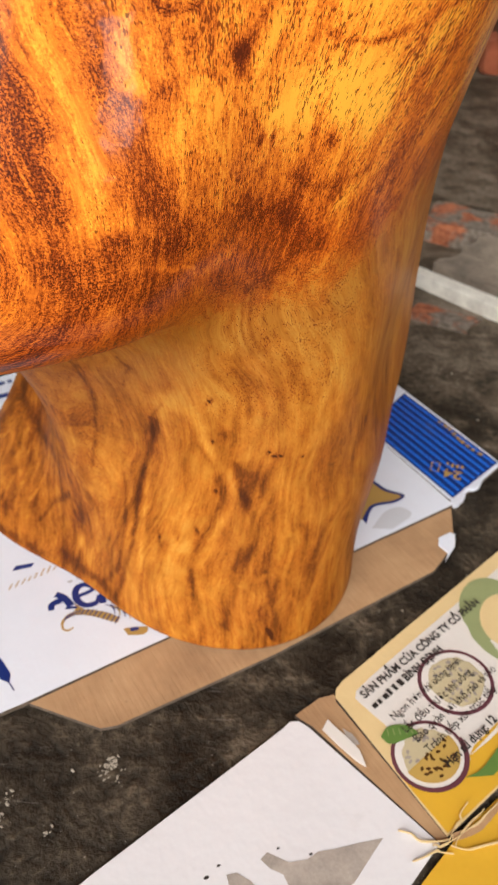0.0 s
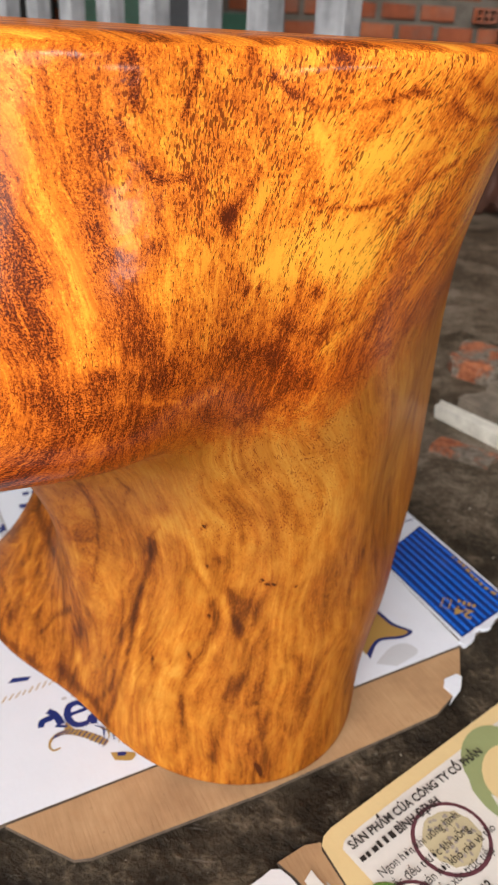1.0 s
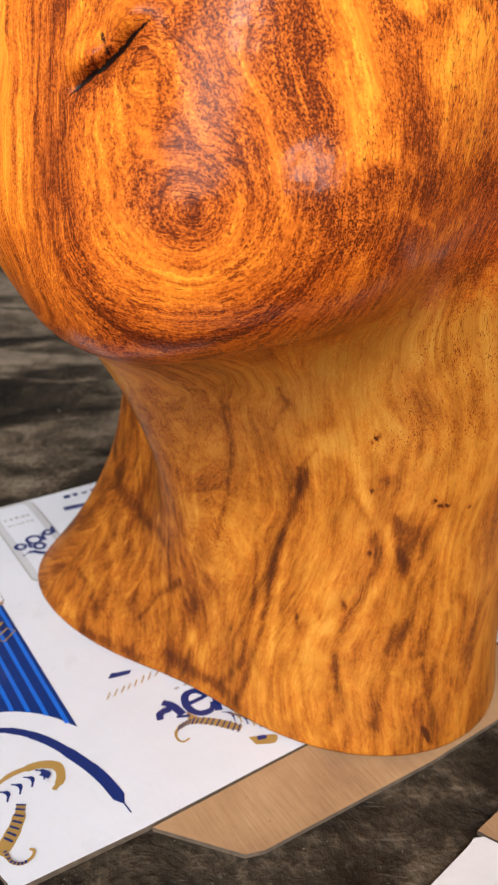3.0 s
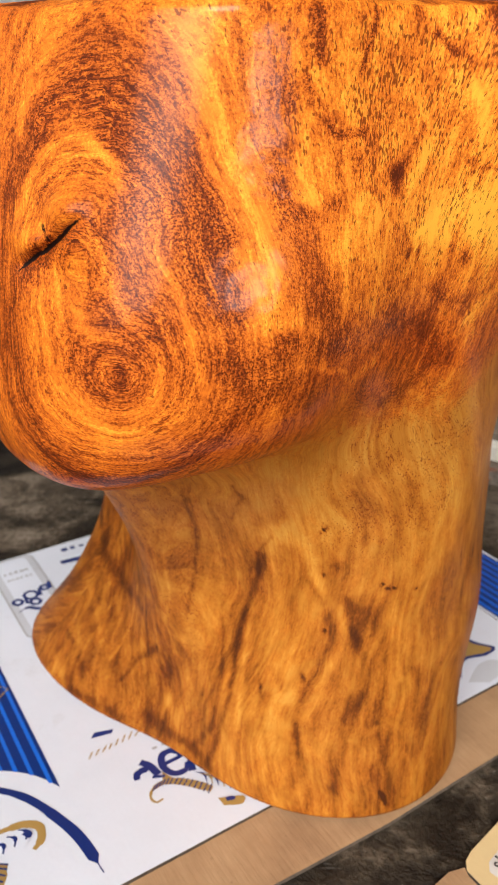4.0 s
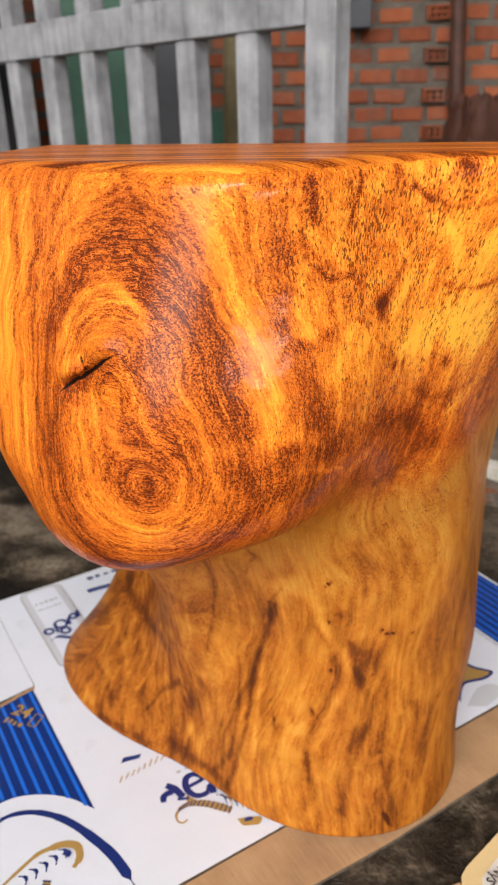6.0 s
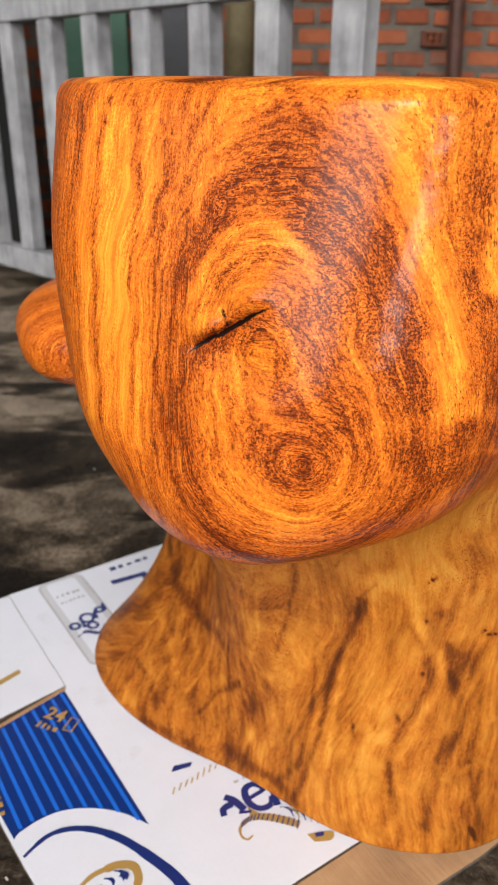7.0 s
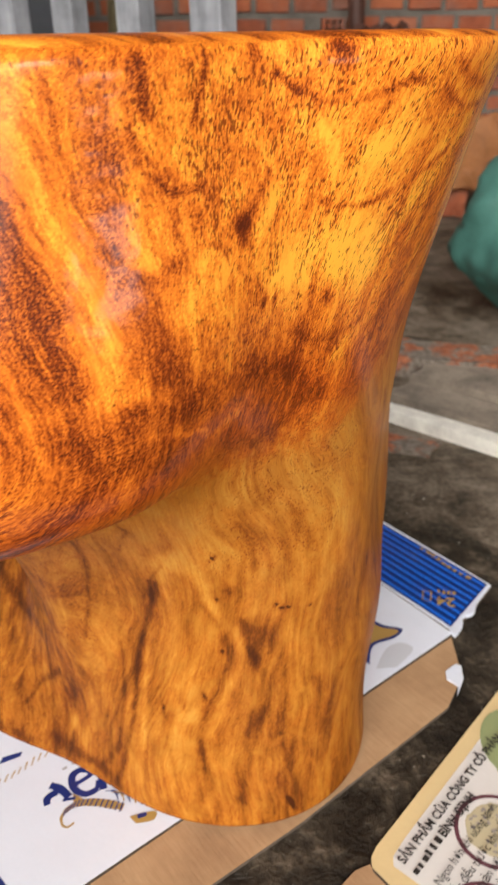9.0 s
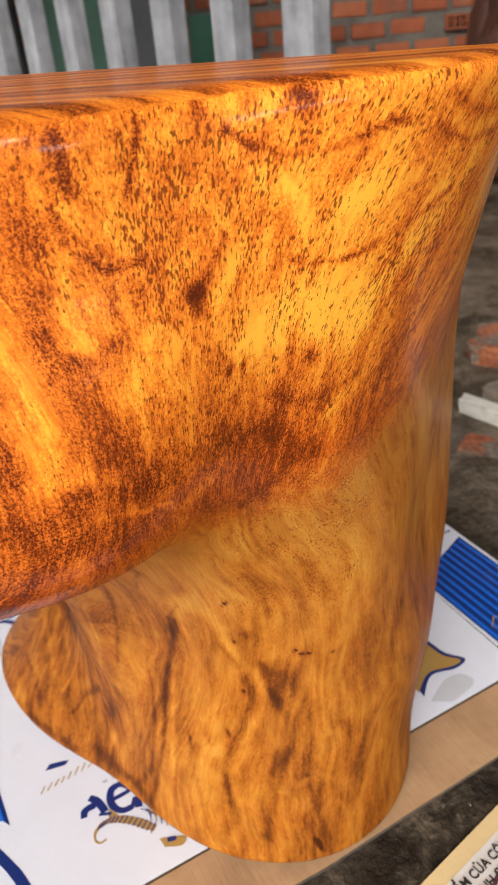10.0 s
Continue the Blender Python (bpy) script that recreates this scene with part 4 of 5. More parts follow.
    # the foot: knots and pale places
    for s0, z0, rs, rz, amount, turn in (
            (0.0645, 0.1918, 0.0100, 0.0120, 1.00, 0),
            (0.0650, 0.1002, 0.0160, 0.0340, 0.50, 0),
            (0.0475, 0.1632, 0.0070, 0.0060, -0.70, 30),
            (0.1215, 0.1417, 0.0070, 0.0050, -0.55, 20),
            (0.1455, 0.2031, 0.0040, 0.0110, -0.80, 0),
            (0.1017, 0.1702, 0.0050, 0.0040, -0.70, 0),
            (-0.1882, 0.0890, 0.0030, 0.0030, -1.30, 0),
            (-0.2326, 0.0977, 0.0030, 0.0040, 0.80, 0),
            (-0.1056, 0.0360, 0.0120, 0.0060, 1.10, -25),
            (-0.1141, 0.0595, 0.0080, 0.0080, -0.80, 0),
            (0.1148, 0.2335, 0.0090, 0.0100, 0.50, 0),
    ):
        fig.spot(s0, z0, rs, rz, amount, turn)
    # dark upright streaks at the bottom of the foot
    for k in range(13):
        s0 = -0.03 + 0.0145 * k + 0.004 * math.sin(5 * k)
        fig.line([(s0, 0.004), (s0 + 0.003, 0.030), (s0 + 0.001, 0.052 + 0.012 * math.sin(3 * k))], 0.0022, -0.55 if k % 3 else 0.4)
    fig.tone += (-0.10 + 0.66 * soft(0.03, 0.07, s) * soft(0.315, 0.36, z)) * (1 - foot) + 0.06 * foot + 0.45 * foot * soft(0.15, 0.21, z) * (1 - soft(0.28, 0.32, z)) * soft(-0.03, 0.03, s) - 0.28 * foot * soft(0.075, 0.115, -s) * (1 - soft(0.16, 0.22, z))
    fig.tone = np.where(fig.tone < 0, 1.15 * np.tanh(fig.tone / 1.15), 1.5 * np.tanh(fig.tone / 1.5))
    # single marks of the face
    for s0, z0, rs, rz, amount, turn in (
            (0.0744, 0.3824, 0.0030, 0.0044, -2.20, -20),
            (0.0825, 0.3539, 0.0013, 0.0030, -1.90, -15),
            (0.0885, 0.3536, 0.0011, 0.0030, -1.90, -15),
            (0.1161, 0.3478, 0.0040, 0.0035, -1.20, -20),
            (0.0331, 0.4069, 0.0025, 0.0050, -0.90, 0),
            (0.1170, 0.4372, 0.0042, 0.0034, -1.30, 0),
            (0.1056, 0.3675, 0.0160, 0.0120, 1.00, 0),
            (0.1266, 0.3621, 0.0160, 0.0130, 1.10, -15),
            (0.0935, 0.3603, 0.0110, 0.0100, 0.80, 0),
            (0.1182, 0.4101, 0.0030, 0.0040, -0.80, 0),
    ):
        fig.spot(s0, z0, rs, rz, amount, turn)
    # the foot: black pin marks
    for s0, z0, rs, rz, amount, turn in (
            (0.0886, 0.1989, 0.0009, 0.0022, -4.50, -15),
            (0.0937, 0.1630, 0.0009, 0.0014, -3.50, -10),
            (0.1331, 0.1599, 0.0008, 0.0010, -2.50, 0),
            (0.1365, 0.1569, 0.0009, 0.0010, -3.50, 0),
            (0.1398, 0.1570, 0.0008, 0.0008, -2.50, 0),
            (0.1529, 0.1548, 0.0008, 0.0010, -2.50, 0),
            (0.0980, 0.1275, 0.0009, 0.0011, -2.50, 0),
            (0.0803, 0.0920, 0.0014, 0.0030, -1.80, 0),
            (0.0410, 0.0771, 0.0018, 0.0060, -1.30, 0),
            (0.0624, 0.0828, 0.0012, 0.0030, -1.00, 0),
            (0.1222, 0.0163, 0.0011, 0.0036, -5.00, 0),
    ):
        fig.spot(s0, z0, rs, rz, amount, turn)
    # red heartwood of the underside, and the red bounce shade there put into colour
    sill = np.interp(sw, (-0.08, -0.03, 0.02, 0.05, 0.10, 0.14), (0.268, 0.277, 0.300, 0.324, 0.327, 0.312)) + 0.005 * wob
    heart_and_bounce = (1 - foot) * (1 - soft(-0.016, 0.018, z - sill)) * (flow[:, 2] < 0.6)
    pore = (1 - foot) * (0.35 + 0.65 * soft(0.03, 0.08, s)) * soft(-0.10, -0.06, s) * (1 - 0.5 * soft(0.20, 0.24, s)) + foot * (0.85 * np.exp(-((s - 0.125) / 0.045) ** 2) * soft(0.15, 0.21, z) + 0.45 * soft(0.02, 0.06, -s))
    pore += 0.6 * np.exp(-((s - 0.172) / 0.022) ** 2 - ((z - 0.365) / 0.03) ** 2)
    for s0, z0, rs, rz in ((0.044, 0.424, 0.006, 0.012), (0.061, 0.426, 0.004, 0.014), (0.033, 0.402, 0.004, 0.009), (0.0745, 0.3838, 0.005, 0.006),
                           (0.110, 0.352, 0.003, 0.004), (0.128, 0.350, 0.006, 0.005), (0.116, 0.4385, 0.006, 0.006), (0.070, 0.405, 0.018, 0.012), (0.100, 0.312, 0.02, 0.012)):
        pore += 0.9 * np.exp(-((s - s0) / rs) ** 2 - ((z - z0) / rz) ** 2)
    patch = (1 - foot) * (0.35 + 0.65 * soft(0.01, 0.05, s)) + foot * (0.22 + 0.45 * soft(0.02, 0.07, -s))
    ring = near * 0.45 + 0.15
    top = (flow[:, 2] > 0.80) & (z > 0.39)
    u = np.where(top, y + 0.12 * x + 0.006 * np.sin(9 * x), u)
    v = np.where(top, 0.6 * x, v)
    tone = np.where(top, 0.10 + 0.45 * np.sin(140 * u) + 0.55 * np.sin(390 * u + 2 * np.sin(20 * x)), fig.tone)
    pore, ring, patch = np.where(top, 0.1, pore), np.where(top, 1.0, ring), np.where(top, 0.1, patch)
    slit = np.stack(slit_place(verts), 1)
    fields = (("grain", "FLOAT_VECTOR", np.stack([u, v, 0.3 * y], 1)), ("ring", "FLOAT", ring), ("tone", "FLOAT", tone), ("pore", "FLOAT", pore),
              ("patch", "FLOAT", patch), ("tan", "FLOAT", np.where(top, 0.15, foot * 0.9)), ("slit", "FLOAT_VECTOR", slit), ("heart_bounce", "FLOAT", heart_and_bounce))
    bpy.data.meshes.remove(me)
    stool = empty("wooden_stool", (-0.06, 0.45, 0.0055))
    bpy.context.view_layer.update()
    tagged(stool, "lacquered orange-brown tree stump stool carved in one piece", "stool")
    limb = stub(verts) < np.minimum(trunk(verts), bulge(verts)) - 0.002
    kind = np.where(top, 0, np.where(limb, 1, np.where(foot > 0.5, 2, 3)))[faces].min(1)
    for k, (name, label) in enumerate((("seat_face", "brown polished flat seat top"), ("branch_stub", "rounded orange branch stub"),
                                       ("pedestal", "duller tan flared foot"), ("head", "glossy figured bulge with branch knot"))):
        some = faces[kind == k]
        used = np.unique(some)
        place = np.zeros(len(verts), dtype=np.int64)
        place[used] = np.arange(len(used))
        piece = bpy.data.meshes.new(name)
        piece.from_pydata((verts[used] - np.array((-0.06, 0.45, 0.0055))).tolist(), [], place[some].tolist())
        piece.polygons.foreach_set("use_smooth", [True] * len(piece.polygons))
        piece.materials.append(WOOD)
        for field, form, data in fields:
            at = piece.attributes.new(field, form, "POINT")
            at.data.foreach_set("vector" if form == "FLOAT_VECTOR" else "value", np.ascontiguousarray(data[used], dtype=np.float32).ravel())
        piece.normals_split_custom_set_from_vertices(flow[used].tolist())
        ob = new(name, piece)
        ob.parent = stool
        tagged(ob, label)


wooden_stool()

# ---- cartons on the floor ----
BEER_AT, BEER_U = Vector((-0.1174, 0.3012, 0.0)), radians(34.5)


def rumple(x, y, amount, seed=0.0):
    return amount * (noise.noise(Vector((x * 9 + seed, y * 9, seed))) + 0.5 * noise.noise(Vector((x * 23, y * 23 + seed, 1.5))))


def to_beer(u, v):
    c, s = math.cos(BEER_U), math.sin(BEER_U)
    return BEER_AT.x + u * c - v * s, BEER_AT.y + u * s + v * c


def sheet_bm(outline, z, thick, amount=0.0, step=0.02, seed=0.0, lift=None):
    """A flat sheet with that outline (metres in plan), cut to a mesh and rumpled a little."""
    bm = bmesh.new()
    f = bm.faces.new([bm.verts.new((x, y, 0)) for x, y in outline])
    f.normal_update()
    if f.normal.z < 0:
        f.normal_flip()
    xs, ys = [p[0] for p in outline], [p[1] for p in outline]
    for axis, lo, hi in ((0, min(xs), max(xs)), (1, min(ys), max(ys))):
        k = math.ceil(lo / step) * step
        while k < hi:
            co, no = [0, 0, 0], [0, 0, 0]
            co[axis], no[axis] = k, 1
            bmesh.ops.bisect_plane(bm, geom=bm.verts[:] + bm.edges[:] + bm.faces[:], plane_co=co, plane_no=no, dist=1e-6)
            k += step
    for v in bm.verts:
        v.co.z = z + thick + rumple(v.co.x, v.co.y, amount, seed) + (lift(v.co.x, v.co.y) if lift else 0)
    if thick > 0.001:
        top = bm.faces[:]
        ret = bmesh.ops.extrude_face_region(bm, geom=top)
        low = [g for g in ret["geom"] if isinstance(g, bmesh.types.BMVert)]
        # the new copy becomes the printed top; the old faces the underside
        for v in low:
            v.co.z += 0.0
        old = {v for f in top for v in f.verts}
        for v in old:
            v.co.z -= thick
        bmesh.ops.reverse_faces(bm, faces=top)
        for f in bm.faces:
            f.normal_update()
            f.material_index = 0 if f.normal.z > 0.5 else 1
    return bm


def smooth_line(pts, steps=6):
    """A rounder line through a few points."""
    out = []
    for i in range(len(pts) - 1):
        p0, p1, p2, p3 = pts[max(i - 1, 0)], pts[i], pts[i + 1], pts[min(i + 2, len(pts) - 1)]
        for k in range(steps):
            t = k / steps
            out.append(tuple(0.5 * (2 * b + (c - a) * t + (2 * a - 5 * b + 4 * c - d) * t * t + (3 * b - a - 3 * c + d) * t ** 3)
                             for a, b, c, d in zip(p0, p1, p2, p3)))
    return out + [tuple(pts[-1])]


def ribbon(pts, widths):
    """The outline of a band along a line, with a width at each point."""
    left, right = [], []
    for i, p in enumerate(pts):
        a, b = pts[max(i - 1, 0)], pts[min(i + 1, len(pts) - 1)]
        dx, dy = b[0] - a[0], b[1] - a[1]
        L = math.hypot(dx, dy) or 1
        w = widths[min(len(widths) - 1, round(i * (len(widths) - 1) / (len(pts) - 1)))] / 2
        left.append((p[0] - dy / L * w, p[1] + dx / L * w))
        right.append((p[0] + dy / L * w, p[1] - dx / L * w))
    return left + right[::-1]


def ellipse(cx, cy, a, b, turn=0.0, n=28):
    c, s = math.cos(radians(turn)), math.sin(radians(turn))
    return [(cx + a * math.cos(t) * c - b * math.sin(t) * s, cy + a * math.cos(t) * s + b * math.sin(t) * c)
            for t in (2 * math.pi * i / n for i in range(n))]


Z_PRINT = 0.0038
BEER_AMT = 0.0006


def beer_print(name, pts, mat, parent, level=1, label="", z=Z_PRINT):
    return part(name, sheet_bm([to_beer(u, v) for u, v in pts], z + 0.0003 * level, 0.0, BEER_AMT), mat, parent, label)


def bars(pts0, along, across, count, rng, length, height):
    """Uneven strokes in a row, for writing too small to read."""
    out, at = [], 0.0
    for _ in range(count):
        w = length / count * rng.uniform(0.45, 0.85)
        h = height * rng.uniform(0.6, 1.0)
        p = (pts0[0] + along[0] * at, pts0[1] + along[1] * at)
        out.append([p, (p[0] + along[0] * w, p[1] + along[1] * w), (p[0] + along[0] * w + across[0] * h, p[1] + along[1] * w + across[1] * h),
                    (p[0] + across[0] * h, p[1] + across[1] * h)])
        at += length / count
    return out


def lettering(name, text, at, turn, size, z, mat, parent, bold=0.0, squeeze=1.0, amount=0.0, seed=0.0):
    """Words laid flat: at is the start of their base line, turn its direction in degrees."""
    cu = bpy.data.curves.new(name, "FONT")
    cu.body, cu.size, cu.offset, cu.resolution_u = text, size, bold, 3
    tmp = bpy.data.objects.new("letters", cu)
    scene.collection.objects.link(tmp)
    bpy.context.view_layer.update()
    me = bpy.data.meshes.new_from_object(tmp.evaluated_get(bpy.context.evaluated_depsgraph_get()))
    bpy.data.objects.remove(tmp)
    bm = bmesh.new()
    bm.from_mesh(me)
    bpy.data.meshes.remove(me)
    bmesh.ops.scale(bm, vec=(squeeze, 1, 1), verts=bm.verts)
    bmesh.ops.transform(bm, matrix=pose(at[0], at[1], 0, 0, 0, turn), verts=bm.verts)
    for v in bm.verts:
        v.co.z = z + rumple(v.co.x, v.co.y, amount, seed)
    return part(name, bm, mat, parent)


def beer_carton():
    rng = random.Random(8)
    c = empty("beer_carton")
    tagged(c, "flattened white and blue printed cardboard drinks carton under the stool", "carton")
    main = [(0.0, 0.0), (0.12, -0.0004), (0.375, 0.0), (0.378, 0.12), (0.375, 0.38), (0.0, 0.38)]
    mp = part("panel", sheet_bm([to_beer(*p) for p in main], 0.0, Z_PRINT, BEER_AMT), [WHITE_PRINT, EDGE], c)
    front = [(0.004, -0.0015), (0.036, -0.041), (0.046, -0.0445), (0.16, -0.0500), (0.309, -0.048), (0.345, -0.034), (0.352, -0.024), (0.371, -0.0015)]
    ff = part("front_flap", sheet_bm([to_beer(*p) for p in front], 0.0, 0.003, 0.0004), [KRAFT, EDGE], c, "bare brown kraft flap")
    torn = [(0.322, -0.046), (0.331, -0.040), (0.330, -0.030), (0.336, -0.024), (0.348, -0.024), (0.350, -0.028), (0.340, -0.038)]
    part("torn_corner", sheet_bm([to_beer(*p) for p in torn], 0.0035, 0.0012, 0.0006, 0.006), [WHITE_PRINT, WHITE_PRINT], ff, "white torn paper corner")
    left = [(0.0, 0.0), (0.0, 0.234), (-0.088, 0.216), (-0.080, 0.10), (-0.072, 0.020), (-0.068, 0.003)]
    lf = part("side_flap", sheet_bm([to_beer(*p) for p in left], 0.0, Z_PRINT, BEER_AMT), [WHITE_PRINT, EDGE], c)
    left2 = [(-0.0002, 0.236), (-0.0002, 0.38), (-0.12, 0.38), (-0.12, 0.222)]
    sf = part("side_flap", sheet_bm([to_beer(*p) for p in left2], 0.0, 0.003, BEER_AMT), [WHITE_PRINT, EDGE], c)
    right = [(0.3765, 0.002), (0.412, 0.008), (0.452, 0.018), (0.455, 0.235), (0.3795, 0.235)]
    rf = part("side_flap", sheet_bm([to_beer(*p) for p in right], 0.0, Z_PRINT, BEER_AMT), [WHITE_PRINT, EDGE], c)
    curl = smooth_line([(0.374, 0.000), (0.385, 0.001), (0.397, 0.008), (0.408, 0.006), (0.420, 0.011)])
    part("torn_edge", sheet_bm([to_beer(*p) for p in ribbon(curl, [0.006, 0.004, 0.003, 0.003, 0.002])], 0.0015, 0.004, 0.0, 0.006), [WHITE_PRINT, WHITE_PRINT], rf)
    # blue ends with fine bright stripes
    arc = smooth_line([(-0.0790, 0.1215), (-0.0742, 0.1244), (-0.0600, 0.1265), (-0.0448, 0.1245), (-0.0278, 0.1156), (-0.0130, 0.1013), (-0.0025, 0.0840)])
    beer_print("blue_field", [(-0.003, 0.230), (-0.086, 0.2135)] + arc, FIELD, lf, 1)
    for i in range(9):
        u = -0.0052 - i * 0.0083
        k = 0.0017 * i
        low = float(np.interp(u, [p[0] for p in arc], [p[1] for p in arc])) + 0.0006
        beer_print("stripe", [(u, 0.2285 - k), (u - 0.0026, 0.2279 - k), (u - 0.0026, low + 0.0012), (u, low)], BLUE, lf, 2)
    beer_print("kraft_edge", [(-0.0015, 0.2335), (-0.088, 0.2160), (-0.088, 0.2125), (-0.0015, 0.2300)], KRAFT, lf, 3)
    swoosh = smooth_line([(-0.0780, 0.1060), (-0.0610, 0.1119), (-0.0464, 0.1090), (-0.0330, 0.0990), (-0.0211, 0.0826), (-0.0112, 0.0600), (-0.0050, 0.0400), (-0.0016, 0.0120)])
    beer_print("swoosh", ribbon(swoosh, [0.0022, 0.0032, 0.0040, 0.0048, 0.0056, 0.0066, 0.0070, 0.0008]), NAVY, lf, 1)
    beer_print("blue_field", [(0.380, 0.006), (0.450, 0.021), (0.450, 0.150), (0.42, 0.138), (0.380, 0.126)], FIELD, rf, 1)
    for i in range(9):
        u = 0.382 + i * 0.0078
        beer_print("stripe", [(u, 0.008 + 0.0016 * i), (u + 0.0030, 0.0090 + 0.0016 * i), (u + 0.0030, 0.127 + 0.0024 * i), (u, 0.126 + 0.0024 * i)], BLUE, rf, 2)
    beer_print("swoosh", ribbon(smooth_line([(0.383, 0.143), (0.40, 0.156), (0.425, 0.163), (0.450, 0.162)]), [0.002, 0.005, 0.002]), NAVY, rf, 1)
    # count of cans in gold, with a small box and strokes beside it
    for fl, at, turn, side in ((lf, (-0.0275, 0.2115), -18.0, 1), (rf, (0.4105, 0.0255), 162.0, -1)):
        lettering("count", "24", to_beer(*at), turn, 0.0165, Z_PRINT + 0.0013, GOLD, fl, 0.0004, 1.0, BEER_AMT)
        a = radians(turn) - BEER_U
        ax, ay = (math.cos(a), math.sin(a)), (-math.sin(a), math.cos(a))
        p0 = (at[0] - 0.010 * ay[0], at[1] - 0.010 * ay[1])
        for q in bars(p0, ax, ay, 4, rng, 0.018, 0.006):
            beer_print("stroke", q, GOLD, fl, 4)
        p1 = (at[0] + 0.021 * ax[0] - 0.006 * ay[0], at[1] + 0.021 * ax[1] - 0.006 * ay[1])
        sq = [p1, (p1[0] + 0.007 * ax[0], p1[1] + 0.007 * ax[1]), (p1[0] + 0.007 * ax[0] + 0.013 * ay[0], p1[1] + 0.007 * ax[1] + 0.013 * ay[1]), (p1[0] + 0.013 * ay[0], p1[1] + 0.013 * ay[1])]
        beer_print("badge", ribbon(sq + [sq[0]], [0.0012]), GOLD, fl, 4)
    for fl, p, d in ((lf, (-0.0785, 0.142), 1), (rf, (0.4425, 0.095), -1)):
        for q in bars(p, (0, d), (-d * 1.0, 0), 9, rng, 0.062, 0.0042):
            beer_print("script_stroke", [(x + 0.002 * math.sin(90 * y), y) for x, y in q], GOLD, fl, 4)
    # pale can picture with dark strokes
    def rounded(u0, u1, v0, v1, r):
        out = []
        for cu, cv, a0 in ((u1 - r, v1 - r, 0), (u0 + r, v1 - r, 90), (u0 + r, v0 + r, 180), (u1 - r, v0 + r, 270)):
            out += [(cu + r * math.cos(radians(a0 + 22.5 * i)), cv + r * math.sin(radians(a0 + 22.5 * i))) for i in range(5)]
        return out

    beer_print("can_outline", rounded(0.0262, 0.0705, 0.2435, 0.3785, 0.008), SILVER, mp, 1)
    beer_print("can_picture", rounded(0.0278, 0.0690, 0.2450, 0.3770, 0.007), SHADE_PRINT, mp, 2)
    beer_print("can_middle", rounded(0.0335, 0.0630, 0.2470, 0.3745, 0.006), WHITE_PRINT, mp, 3)
    for cu, cv, r in ((0.0345, 0.3005, 0.0040), (0.0480, 0.3060, 0.0058), (0.0485, 0.2935, 0.0042), (0.0625, 0.3115, 0.0036)):
        loop = ellipse(cu, cv, r, r * 1.1, 20, 14)
        beer_print("name_ring", ribbon(loop + loop[:1], [0.0030]), NAVY, mp, 4)
    for cu, cv in ((0.0415, 0.2990), (0.0558, 0.3055), (0.0672, 0.3130)):
        beer_print("name_stroke", ribbon([(cu, cv - 0.005), (cu + 0.001, cv + 0.0065)], [0.0028]), NAVY, mp, 4)
    for r, (k, h) in enumerate(((6, 0.003), (5, 0.0045))):
        for q in bars((0.036, 0.338 + 0.011 * r), (1, 0.0), (0, 1), k, rng, 0.025, h):
            beer_print("small_stroke", q, SILVER, mp, 4)
    beer_print("can_scroll", ribbon(smooth_line([(0.031, 0.285), (0.040, 0.288), (0.050, 0.280), (0.060, 0.288), (0.067, 0.284)]), [0.001, 0.004, 0.0045, 0.002]), NAVY, mp, 4)
    # big letter stroke and a row of small ones near the far edge
    beer_print("large_stroke", [(0.090, 0.349), (0.126, 0.345), (0.1265, 0.318), (0.1195, 0.318), (0.119, 0.339), (0.090, 0.342)], NAVY, mp, 1)
    for q in bars((0.098, 0.364), (1, 0), (0, 1), 5, rng, 0.045, 0.006):
        beer_print("small_stroke", q, NAVY, mp, 1)
    # name in dark blue by the foot: plain ring and blocks, gold scroll
    beer_print("name_ring", ribbon(smooth_line([(0.0770, 0.0585), (0.0725, 0.0530), (0.0650, 0.0545), (0.0615, 0.0630), (0.0650, 0.0725), (0.0725, 0.0730), (0.0760, 0.0660), (0.0640, 0.0650)]), [0.0030, 0.0045, 0.0050, 0.0045, 0.0032]), NAVY, mp, 1)
    beer_print("name_block", ribbon(smooth_line([(0.0500, 0.0750), (0.0540, 0.0690), (0.0560, 0.0590)], 4), [0.0050, 0.0054, 0.0054]), NAVY, mp, 1)
    beer_print("name_block", ribbon(smooth_line([(0.0515, 0.0590), (0.0590, 0.0555)], 3), [0.0022, 0.0022]), NAVY, mp, 2)
    beer_print("name_block", smooth_line([(0.0400, 0.0625), (0.0420, 0.0680), (0.0475, 0.0700), (0.0520, 0.0690), (0.0510, 0.0650), (0.0460, 0.0650), (0.0440, 0.0615)]), NAVY, mp, 2)
    beer_print("name_block", ribbon([(0.0800, 0.0600), (0.0765, 0.0500)], [0.0040, 0.0052]), NAVY, mp, 1)
    for k in range(3):
        beer_print("small_stroke", [(0.062 + 0.007 * k, 0.0805), (0.0655 + 0.007 * k, 0.0805), (0.0655 + 0.007 * k, 0.0825), (0.062 + 0.007 * k, 0.0825)], SILVER, mp, 1)
    beer_print("large_stroke", [(0.030, 0.113), (0.034, 0.117), (0.047, 0.113), (0.044, 0.110)], NAVY, mp, 1)
    for q in bars((0.022, 0.0960), (1, 0.08), (0.3, 1), 8, rng, 0.040, 0.0060):
        beer_print("script_stroke", ribbon([q[0], q[2]], [0.0009]), GOLD, mp, 1)
    scroll = smooth_line([(0.0500, 0.0400), (0.0455, 0.0395), (0.0435, 0.0435), (0.0460, 0.0490), (0.0530, 0.0515), (0.0600, 0.0500), (0.0675, 0.0445), (0.0745, 0.0370), (0.0800, 0.0300)])
